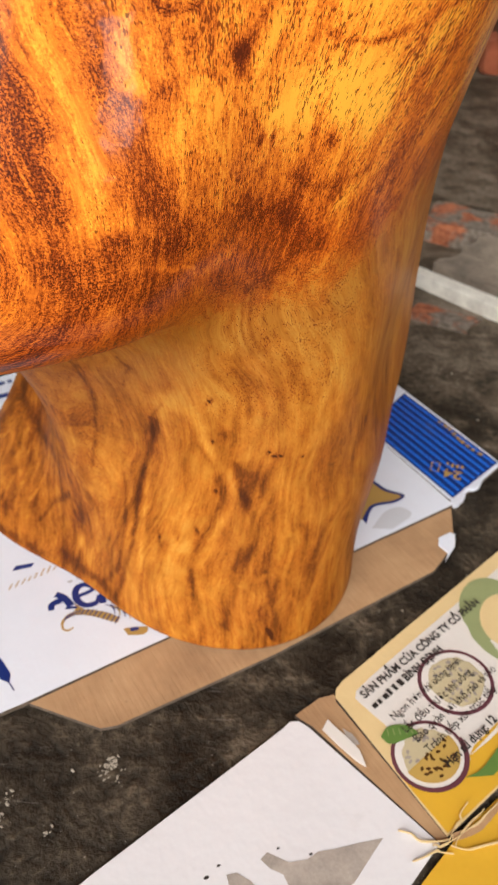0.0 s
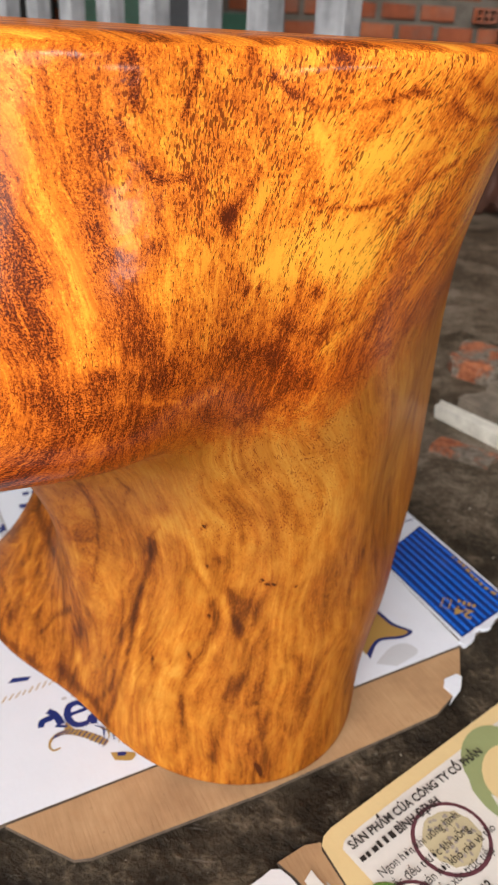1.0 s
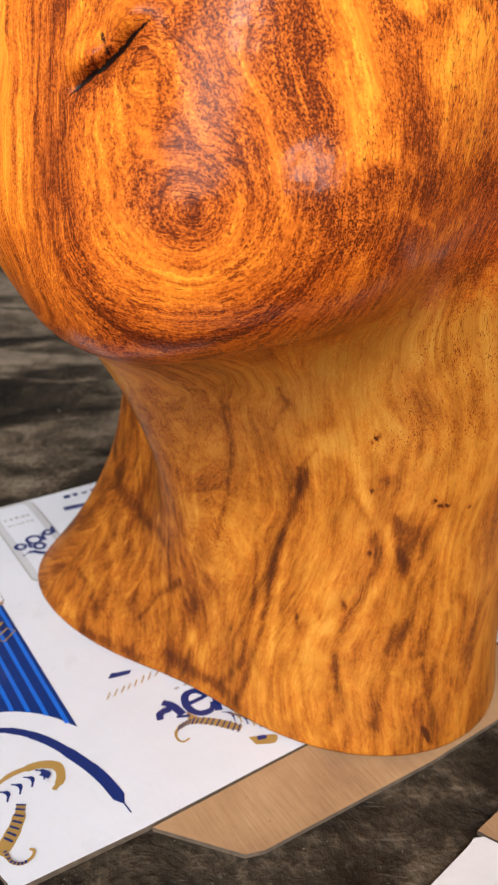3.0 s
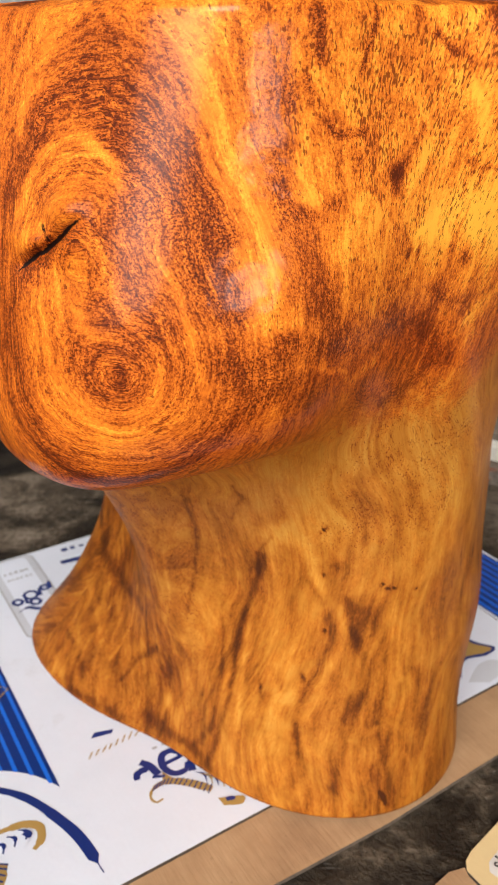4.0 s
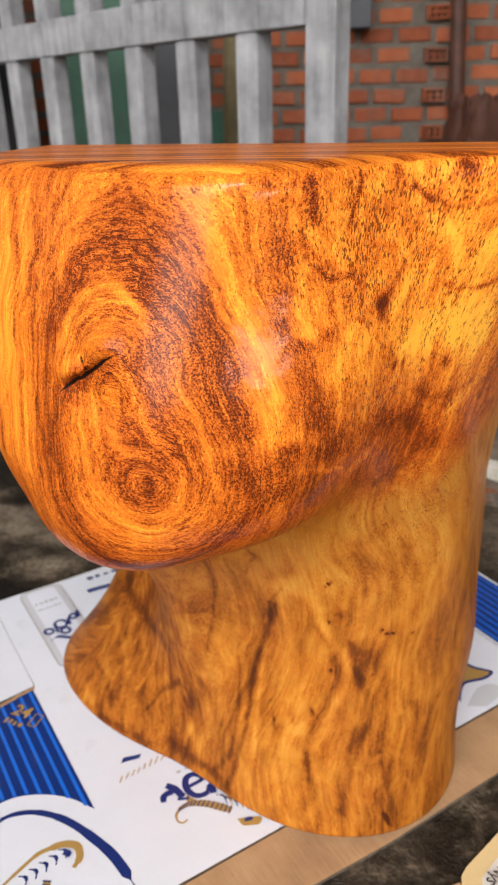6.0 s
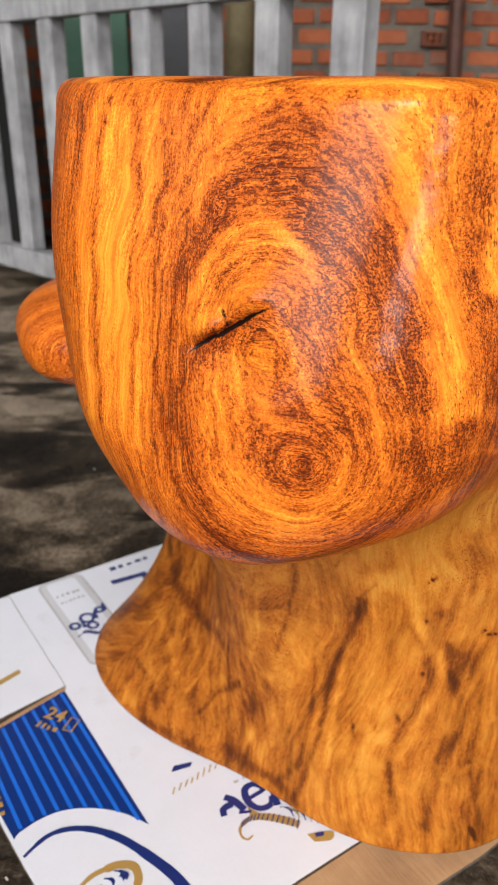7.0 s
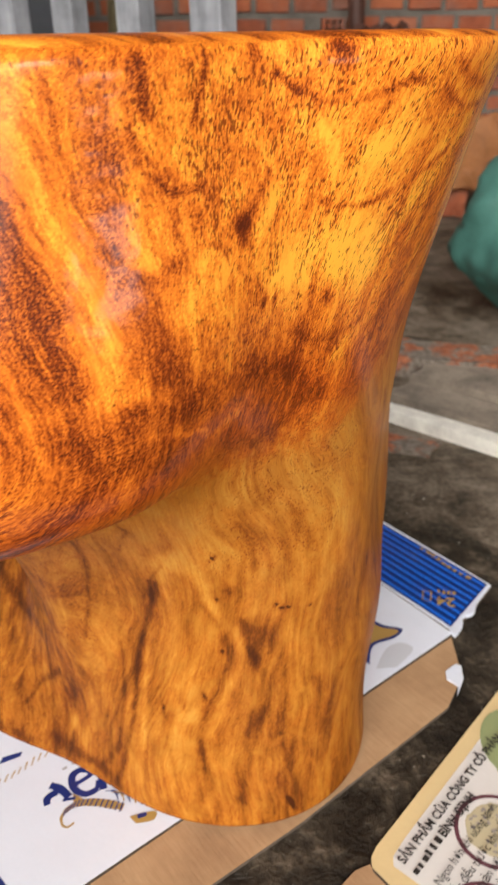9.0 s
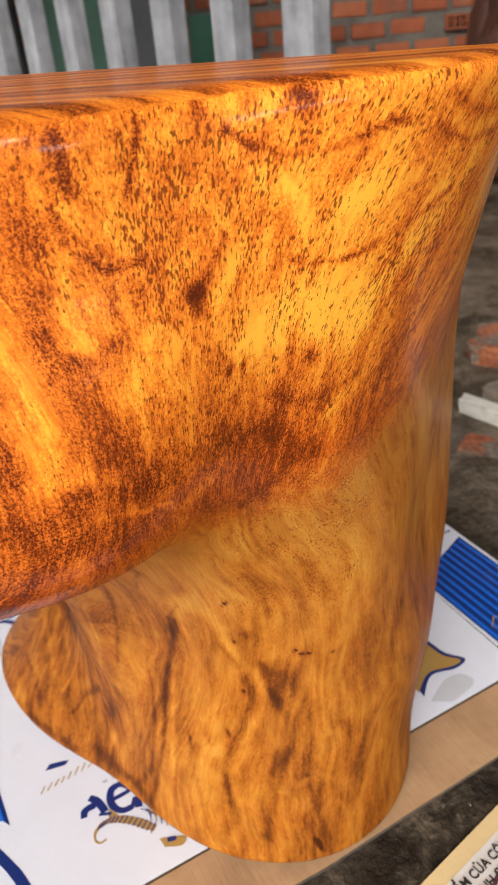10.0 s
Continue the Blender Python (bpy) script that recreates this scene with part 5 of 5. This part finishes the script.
    beer_print("gold_scroll", ribbon(scroll, [0.0013, 0.0014, 0.0015, 0.0020, 0.0034, 0.0050, 0.0056, 0.0060, 0.0050]), GOLD, mp, 1)
    beer_print("gold_scroll", [(0.0560, 0.0525), (0.0590, 0.0600), (0.0640, 0.0490)], GOLD, mp, 1)
    for k in range(14):
        p, q = scroll[20 + 2 * k], scroll[21 + 2 * k]
        w = 0.0012 + 0.00009 * k
        beer_print("scroll_bar", ribbon([(p[0] - w, p[1] - 1.5 * w), (q[0] + w, q[1] + 1.1 * w)], [0.0009]), NAVY, mp, 2)
    for k in range(5):
        q = (0.0768 + 0.0026 * k, 0.0475 - 0.0032 * k)
        beer_print("scroll_bar", ribbon(smooth_line([q, (q[0] + 0.0045, q[1] - 0.0045), (q[0] + 0.0030, q[1] - 0.0110)], 4), [0.0006, 0.0019, 0.0008]), NAVY if k % 2 == 0 else GOLD, mp, 3)
    beer_print("gold_scroll", smooth_line([(0.0796, 0.0215), (0.0870, 0.0185), (0.0948, 0.0142), (0.0904, 0.0098), (0.0803, 0.0145)]), GOLD, mp, 2)
    beer_print("scroll_bar", smooth_line([(0.0840, 0.0195), (0.0890, 0.0175), (0.0880, 0.0150), (0.0830, 0.0165)]), NAVY, mp, 3)
    # gold emblem ends
    tip = smooth_line([(0.300, 0.078), (0.322, 0.080), (0.334, 0.064), (0.3375, 0.044), (0.3465, 0.0300), (0.3330, 0.0265), (0.3130, 0.0310), (0.2950, 0.0180)])
    beer_print("emblem_edge", tip, NAVY, mp, 1)
    tip2 = smooth_line([(0.298, 0.075), (0.319, 0.0765), (0.3305, 0.062), (0.3340, 0.043), (0.3425, 0.0310), (0.3330, 0.0292), (0.3130, 0.0338), (0.2940, 0.0230)])
    beer_print("emblem", tip2, GOLD, mp, 2)
    # soft shade of a crease, drawn as a flat pale grey patch
    beer_print("crease_shade", smooth_line([(0.296, 0.012), (0.318, 0.022), (0.333, 0.020), (0.335, 0.008), (0.31, 0.003)]), SHADE_PRINT, mp, 1)
    rim = smooth_line([(-0.0760, 0.0600), (-0.0600, 0.0665), (-0.0480, 0.0705), (-0.0380, 0.0700), (-0.0300, 0.0680), (-0.0235, 0.0620), (-0.0250, 0.0530), (-0.0310, 0.0480)])
    beer_print("emblem", ribbon(rim, [0.0020, 0.0026, 0.0034, 0.0052, 0.0056, 0.0050, 0.0030]), GOLD, lf, 1)
    beer_print("emblem_body", smooth_line([(-0.0740, 0.0570), (-0.0560, 0.0655), (-0.0420, 0.0665), (-0.0330, 0.0640), (-0.0320, 0.0550), (-0.0400, 0.0500), (-0.0500, 0.0490), (-0.0620, 0.0480)]), WHITE_PRINT, lf, 2)
    for k in range(5):
        q = (-0.0640 + 0.0072 * k, 0.0610 + 0.0012 * k)
        beer_print("emblem_bar", ribbon(smooth_line([q, (q[0] + 0.0040, q[1] - 0.0035), (q[0] + 0.0020, q[1] - 0.0090)], 4), [0.0010, 0.0024, 0.0010]), NAVY, lf, 3)
    beer_print("emblem_bar", smooth_line([(-0.0345, 0.0610), (-0.0305, 0.0625), (-0.0285, 0.0590), (-0.0310, 0.0560)]), NAVY, lf, 4)
    limb = smooth_line([(-0.0490, 0.0480), (-0.0540, 0.0390), (-0.0610, 0.0310), (-0.0680, 0.0250)])
    beer_print("emblem", ribbon(limb, [0.0050, 0.0070, 0.0080, 0.0060]), GOLD, lf, 1)
    tail = smooth_line([(-0.0650, 0.0250), (-0.0640, 0.0180), (-0.0600, 0.0140), (-0.0550, 0.0145), (-0.0525, 0.0175), (-0.0540, 0.0200)])
    beer_print("emblem", ribbon(tail, [0.0028, 0.0020, 0.0018, 0.0016, 0.0014]), GOLD, lf, 2)
    for line, wide, count in ((limb, 0.0066, 7), (tail, 0.0020, 8)):
        for k in range(count):
            p, q = line[2 * k], line[2 * k + 1]
            dx, dy = q[0] - p[0], q[1] - p[1]
            L = math.hypot(dx, dy)
            c = (-dy / L * wide * 0.42, dx / L * wide * 0.42)
            beer_print("emblem_bar", ribbon([(p[0] - c[0], p[1] - c[1]), (p[0] + c[0] + dx * 0.6, p[1] + c[1] + dy * 0.6)], [0.0011]), NAVY, lf, 3)
    # scraps of print on the white flap
    beer_print("gold_band", [(-0.055, 0.262), (-0.025, 0.270), (-0.025, 0.275), (-0.055, 0.268)], GOLD, sf, 1, z=0.003)
    beer_print("blue_scrap", [(-0.062, 0.243), (-0.050, 0.246), (-0.052, 0.256), (-0.062, 0.254)], NAVY, sf, 1, z=0.003)


beer_carton()


def flat_print(name, pts, mat, parent, level, z=0.004, amount=0.0006, seed=3.0):
    return part(name, sheet_bm(pts, z + 0.0003 * level, 0.0, amount, 0.02, seed), mat, parent)


def juice_carton():
    rng = random.Random(3)
    j = empty("juice_carton", (0.0036, 0.0033, 0))
    tagged(j, "torn flattened fruit drink carton with yellow print on the floor", "carton")
    outline = [(0.0795, 0.316), (0.0805, 0.3225), (0.0850, 0.3290), (0.101, 0.3445), (0.32, 0.562), (0.40, 0.46), (0.139, 0.2305)]
    pn = part("panel", sheet_bm(outline, 0.0, 0.004, 0.0006, seed=3.0), [CREAM, EDGE], j)
    flat_print("pale_panel", [(0.0925, 0.3155), (0.0935, 0.3215), (0.103, 0.332), (0.31, 0.537), (0.36, 0.470), (0.150, 0.268), (0.142, 0.266)], PALE_PANEL, pn, 1)
    flat_print("yellow_band", [(0.1165, 0.2640), (0.1395, 0.2325), (0.395, 0.457), (0.372, 0.486), (0.155, 0.2785), (0.140, 0.2640)], YELLOW, pn, 1)
    # cut fruit: rind, pith, pulp, seeds
    for cx, cy, r, mat in ((0.1605, 0.3330, 0.0265, PALE_PULP), (0.1355, 0.2790, 0.0245, PALE_PULP)):
        flat_print("rind", ellipse(cx, cy, r, r * 0.93, 40), PURPLE, pn, 2)
        flat_print("pith", ellipse(cx, cy, r * 0.90, r * 0.83, 40), PALE_PANEL, pn, 3)
        flat_print("pulp", [(x + rng.uniform(-0.0012, 0.0012), y + rng.uniform(-0.0012, 0.0012)) for x, y in ellipse(cx, cy, r * 0.74, r * 0.68, 40)], mat, pn, 4)
    low = [p for p in ellipse(0.1355, 0.2790, 0.0195, 0.0178, 40, 60) if (p[0] - 0.1355) * 0.69 - (p[1] - 0.2790) * 0.72 > -0.002]
    flat_print("pulp", low, PULP, pn, 5)
    flat_print("rind", [p for p in ribbon(ellipse(0.1355, 0.2790, 0.0238, 0.0222, 40, 40)[22:40], [0.0026])], PURPLE, pn, 5)
    for k in range(64):
        a, q = rng.uniform(0, 6.283), math.sqrt(rng.random()) * 0.016
        cx, cy = (0.1605, 0.3330) if k % 2 else (0.1355, 0.2790)
        flat_print("seed", ellipse(cx + q * math.cos(a), cy + q * math.sin(a), 0.0017, 0.0010, rng.uniform(0, 180), 8), (TORN if k % 2 or cx + q * math.cos(a) - cy - q * math.sin(a) < -0.146 else SEED), pn, 6)
    leaf = smooth_line([(0.1065, 0.2885), (0.1120, 0.2960), (0.1230, 0.2975), (0.1300, 0.2925), (0.1230, 0.2885), (0.1120, 0.2840), (0.1065, 0.2885)])
    flat_print("leaf", leaf[:-1], GREEN_PRINT, pn, 6)
    for k in range(5):
        x = 0.1115 + 0.0038 * k
        flat_print("leaf_vein", ribbon([(x, 0.2895 + 0.0006 * k), (x - 0.001, 0.2945)], [0.0005]), PALE_GREEN, pn, 7)
    flat_print("leaf", smooth_line([(0.155, 0.2655), (0.166, 0.2720), (0.182, 0.2900), (0.195, 0.3010), (0.190, 0.2850), (0.172, 0.2680)]), GREEN_PRINT, pn, 5)
    # pale green fruit behind the words
    flat_print("pear_skin", ellipse(0.196, 0.398, 0.030, 0.022, 75), PALE_GREEN, pn, 2)
    flat_print("pear_flesh", ellipse(0.204, 0.388, 0.024, 0.017, 75), CREAM, pn, 3)
    flat_print("pear_core", ellipse(0.211, 0.379, 0.010, 0.008, 60), PALE_PANEL, pn, 4)
    flat_print("leaf", smooth_line([(0.176, 0.383), (0.188, 0.372), (0.196, 0.352), (0.186, 0.358), (0.178, 0.370)]), PALE_GREEN, pn, 3)
    # words
    z = 0.004 + 0.0003 * 8
    t = 43.5
    lettering("heading", "SẢN PHẨM CỦA CÔNG TY CỔ PHẦN", (0.0985, 0.3145), t, 0.0080, z, INK, pn, 0.00022, 0.93, 0.0006, 3.0)
    for q in bars((0.1045, 0.3075), (math.cos(radians(t)), math.sin(radians(t))), (-math.sin(radians(t)), math.cos(radians(t))), 6, rng, 0.031, 0.0052):
        flat_print("name_stroke", q, INK, pn, 8)
    lettering("heading", "BÌNH ĐỊNH", (0.1275, 0.3293), t, 0.0080, z, INK, pn, 0.00022, 0.93, 0.0006, 3.0)
    for text, at in (("Ngon hơn khi uống lạnh.", (0.1160, 0.2995)), ("Lắc đều trước khi uống.", (0.1225, 0.2915)),
                     ("Bảo quản nơi khô ráo và tho", (0.1290, 0.2855)), ("Tránh tiếp xúc trực tiếp", (0.1355, 0.2790))):
        lettering("advice", text, at, t, 0.0078, z, INK, pn, 0.0, 0.90, 0.0006, 3.0)
    lettering("advice", "Hạn sử dụng: 12", (0.1460, 0.2705), t, 0.0078, z, INK, pn, 0.0002, 0.93, 0.0006, 3.0)
    for q in bars((0.214, 0.428), (math.cos(radians(t)), math.sin(radians(t))), (-math.sin(radians(t)), math.cos(radians(t))), 5, rng, 0.03, 0.004):
        flat_print("small_stroke", q, INK, pn, 8)
    # folded yellow flap beyond the crease, strands of torn liner along it
    flap = [(0.1420, 0.2285), (0.404, 0.456), (0.46, 0.39), (0.24, 0.16), (0.165, 0.145), (0.1195, 0.2030), (0.1375, 0.2230)]
    fl = part("yellow_flap", sheet_bm(flap, 0.0, 0.004, 0.0012, seed=7.0), [YELLOW, EDGE], j, "creased yellow printed flap")
    for k in range(7):
        a = rng.uniform(-0.2, 1.1)
        p = (0.141 + rng.uniform(-0.004, 0.004), 0.226 + rng.uniform(-0.004, 0.004))
        d = (math.cos(a) * (1 if k % 3 else -0.6), math.sin(a) * (1 if k % 3 else -0.6))
        L = rng.uniform(0.02, 0.055)
        line = [(p[0] + d[0] * L * q + 0.002 * math.sin(9 * q + k), p[1] + d[1] * L * q + 0.002 * math.cos(7 * q + k)) for q in (0, 0.25, 0.5, 0.75, 1)]
        part("liner_strand", sheet_bm(ribbon(smooth_line(line, 3), [0.0004, 0.0010, 0.0006]), 0.0052, 0.0011, 0.0, 0.012), [CREAM, CREAM], fl)
    flat_print("brown_crease", ribbon(smooth_line([(0.141, 0.2295), (0.158, 0.2370), (0.178, 0.2560), (0.25, 0.322), (0.40, 0.458)]), [0.0045, 0.0035, 0.0025]), KRAFT, fl, 6)


def kraft_scrap():
    k = empty("kraft_scrap", (0.0036, 0.0033, 0))
    tagged(k, "brown corrugated cardboard strip with torn white liner", "cardboard")
    outline = [(0.0535, 0.3015), (0.0690, 0.3150), (0.0790, 0.3185), (0.0800, 0.3130), (0.1400, 0.2290), (0.1350, 0.2270), (0.0640, 0.2945), (0.0575, 0.2985)]
    p = part("strip", sheet_bm(outline, 0.0, 0.0032, 0.0004, 0.01, seed=2.0), [KRAFT, EDGE], k)
    scrap = [(0.0705, 0.2920), (0.0740, 0.2990), (0.0775, 0.2950), (0.0860, 0.2870), (0.0930, 0.2790), (0.0960, 0.2690), (0.0900, 0.2730), (0.0800, 0.2820)]
    part("torn_liner", sheet_bm(scrap, 0.0036, 0.0014, 0.0008, 0.006), [PALE_PANEL, PALE_PANEL], p, "ragged white paper liner")
    scrap = [(0.083, 0.2935), (0.089, 0.2900), (0.0935, 0.2835), (0.0900, 0.2820), (0.0850, 0.2880)]
    part("torn_liner", sheet_bm(scrap, 0.0036, 0.0010, 0.0008, 0.006), [TORN, TORN], p)


def blank_carton():
    j = empty("blank_carton", (0.0036, 0.0033, 0))
    tagged(j, "blank white cardboard sheet with torn grey patches", "carton")
    outline = [(-0.30, -0.02), (-0.060, 0.194), (-0.056, 0.198), (0.045, 0.2905), (0.050, 0.2960), (0.0555, 0.2970), (0.062, 0.293), (0.134, 0.2265), (0.10, 0.185), (-0.10, -0.05)]
    p = part("panel", sheet_bm(outline, 0.0, 0.004, 0.0006, seed=5.0), [BLANK_WHITE, EDGE], j)
    for pts in ([(0.1025, 0.2275), (0.090, 0.2245), (0.075, 0.2200), (0.066, 0.2180), (0.060, 0.2135), (0.050, 0.2115), (0.043, 0.2140), (0.038, 0.2160), (0.0345, 0.2120),
                 (0.040, 0.2075), (0.047, 0.2050), (0.052, 0.1960), (0.058, 0.1850), (0.085, 0.2030)],
                [(0.0165, 0.2030), (0.022, 0.2045), (0.030, 0.2005), (0.037, 0.1940), (0.036, 0.1850), (0.022, 0.1880)]):
        flat_print("torn_patch", pts, TORN, p, 1, seed=5.0)
    for x, y, r in ((0.012, 0.2075, 0.0012), (0.006, 0.2010, 0.0016), (0.044, 0.2185, 0.0010), (0.062, 0.2165, 0.0012)):
        flat_print("ink_speck", ellipse(x, y, r, r * 0.6, 30, 8), INK, p, 1, seed=5.0)


juice_carton()
kraft_scrap()
blank_carton()


# ---- things behind ----
def rough_slab(name, L, W, Hh, mat, m, seed, label, category, group=""):
    """A broken slab: an uneven box with worn edges."""
    bm = bmesh.new()
    bmesh.ops.create_cube(bm, size=1)
    bmesh.ops.subdivide_edges(bm, edges=bm.edges[:], cuts=7, use_grid_fill=True)
    for v in bm.verts:
        q = Vector((v.co.x * L, v.co.y * W, v.co.z * Hh))
        d = noise.noise_vector(q * 22 + Vector((seed, seed, seed)))
        edge = max(abs(v.co.x), abs(v.co.y)) > 0.49
        v.co = q + Vector((d.x * (0.018 if edge else 0.004), d.y * (0.012 if edge else 0.003), d.z * 0.18 * Hh))
        v.co.z += Hh / 2
    bmesh.ops.transform(bm, matrix=m, verts=bm.verts)
    for f in bm.faces:
        f.smooth = False
    return tagged(part(name, bm, mat), label, category, group)


def debris():
    turn = -46.0
    rough_slab("lime_kerb", 0.95, 0.023, 0.020, WHITE_STONE, pose(0.545, 0.610, -0.001, 0, 0, turn), 1.0, "whitewashed rough edge strip on the concrete floor", "kerb")
    rough_slab("weathered_plank", 0.95, 0.062, 0.020, RUBBLE, pose(0.585, 0.650, -0.001, 0, 0, turn), 4.0, "grey weathered plank lying along the white strip", "plank")
    rough_slab("rubble_strip", 0.95, 0.085, 0.026, RUBBLE, pose(0.645, 0.710, -0.001, 0, 0, turn), 8.0, "grey crumbled mortar strip on the floor", "rubble")
    rough_slab("broken_brick_slab", 0.22, 0.085, 0.032, CAKED, pose(0.355, 1.085, -0.002, 0, 0, -20), 12.0, "broken orange brick slab caked with grey mortar", "brick", "broken slabs on the floor")
    rough_slab("broken_brick_slab", 0.20, 0.07, 0.030, CAKED, pose(0.56, 0.96, -0.002, 0, 0, -38), 16.0, "broken orange brick slab caked with grey mortar", "brick", "broken slabs on the floor")
    rough_slab("brick_fragment", 0.075, 0.030, 0.010, CAKED, pose(0.232, 0.842, -0.001, 0, 0, -25), 21.0, "small flat piece of red brick on the floor", "brick")
    rough_slab("dark_brick", 0.20, 0.10, 0.085, BRICK, pose(0.64, 2.24, -0.002, 0, 0, 4), 25.0, "dark red brick lying before the wall", "brick")
    rough_slab("wood_block", 0.26, 0.16, 0.17, RAW_WOOD, pose(0.74, 2.24, 0.080, 0, 0, -6), 41.0, "raw orange brown wooden block resting on a dark brick", "block")
    rng = random.Random(12)
    bm = bmesh.new()
    for _ in range(140):
        a, r = rng.uniform(0, 6.283), rng.uniform(0.0003, 0.0012)
        x, y = rng.uniform(-0.32, 0.35), rng.uniform(0.10, 0.95)
        bmesh.ops.create_icosphere(bm, subdivisions=1, radius=r, matrix=pose(x, y, r * 0.4, rng.uniform(0, 90), 0, rng.uniform(0, 360)) @ Matrix.Diagonal((1.5, 1.0, 0.6, 1)))
    tagged(part("floor_grit", bm, DUST), "pale grit scattered over the dark floor", "grit", kind="stuff")
    bm = bmesh.new()
    for cx, cy, k in ((-0.054, 0.268, 46), (-0.057, 0.263, 26), (-0.047, 0.259, 7), (-0.110, 0.241, 16), (-0.110, 0.231, 12), (-0.118, 0.245, 5), (-0.081, 0.226, 6), (-0.133, 0.206, 8)):
        for _ in range(k):
            r = abs(rng.gauss(0.0002, 0.0003)) + 0.00012
            bmesh.ops.create_icosphere(bm, subdivisions=1, radius=r, matrix=pose(cx + rng.gauss(0, 0.0017), cy + rng.gauss(0, 0.0026), 0.0, 0, 0, rng.uniform(0, 360)) @ Matrix.Diagonal((1.9, 1.0, 0.4, 1)))
    tagged(part("plaster_crumbs", bm, DUST), "dried white plaster crumbs stuck to the floor", "crumbs", kind="stuff")


def green_sack():
    bm = bmesh.new()
    bmesh.ops.create_icosphere(bm, subdivisions=5, radius=1.0)
    for v in bm.verts:
        q = v.co.copy()
        fold = 0.10 * noise.noise(q * 2.2) + 0.07 * (1 - abs(noise.noise(q * 4.5 + Vector((3, 0, 0))))) + 0.02 * noise.noise(q * 11)
        k = 1 + fold
        sag = 1.0 + 0.18 * max(0.0, -q.z)
        v.co = Vector((q.x * 0.30 * k * sag, q.y * 0.20 * k * sag, max(-0.155, q.z * 0.175 * k)))
        v.co.z += 0.157
    for f in bm.faces:
        f.smooth = True
    bmesh.ops.transform(bm, matrix=pose(0.765, 1.36, 0, 0, 0, 12), verts=bm.verts)
    tagged(part("green_sack", bm, TARP), "crumpled green woven plastic sack lying full on floor", "sack")


def leaning_things():
    tagged(box("green_sheet", -0.66, -0.44, 2.20, 2.215, 0.0, 0.95, GREEN_SHEET, None, 0.003), "green painted sheet standing behind the fence", "sheet")
    tagged(box("green_sheet", -0.30, -0.20, 2.24, 2.255, 0.0, 0.46, GREEN_SHEET, None, 0.003), "low green sheet leaning against the brick wall", "sheet")
    tagged(box("dark_sheet", -0.395, -0.27, 2.00, 2.012, 0.0, 1.3, STEEL, None, 0.003), "dull dark grey metal sheet behind the fence", "sheet")
    # black panel added behind the slats in place of the deep shade there
    tagged(box("dark_sheet", -1.45, -0.70, 2.12, 2.132, 0.0, 1.25, BLACK_SHADE, None, 0.003), "wide black sheet added for the deep shade behind the fence", "sheet")
    bm = bmesh.new()
    for i in range(5):
        bmesh.ops.create_cone(bm, cap_ends=True, segments=16, radius1=0.034 - 0.001 * i, radius2=0.031 - 0.001 * i, depth=0.38, matrix=pose(-0.155 + 0.01 * math.sin(i), 1.9, 0.19 + 0.38 * i, 0, 1.5, 0))
    for f in bm.faces:
        f.smooth = True
    tagged(part("bamboo_pole", bm, POLE), "thick olive brown pole standing behind the fence", "pole")
    bm = bmesh.new()
    bmesh.ops.create_cone(bm, cap_ends=True, segments=12, radius1=0.024, radius2=0.020, depth=1.9, matrix=pose(0.452, 2.55, 0.95, 0, -3.2, 0))
    tagged(part("dark_stake", bm, BROWN), "dark wooden stake leaning on the brick wall", "stake")
    rough_slab("brown_wood_block", 0.16, 0.12, 0.46, BROWN, pose(0.46, 2.32, 0, 0, 8, 20), 31.0, "dark red brown wooden block standing by wall", "block")
    box_ob = box("dark_fuse_box", 0.150, 0.215, 2.56, 2.628, 0.672, 0.80, STEEL, None, 0.004)
    tagged(box_ob, "small dark box fixed to the brick wall", "box")


debris()
green_sack()
leaning_things()
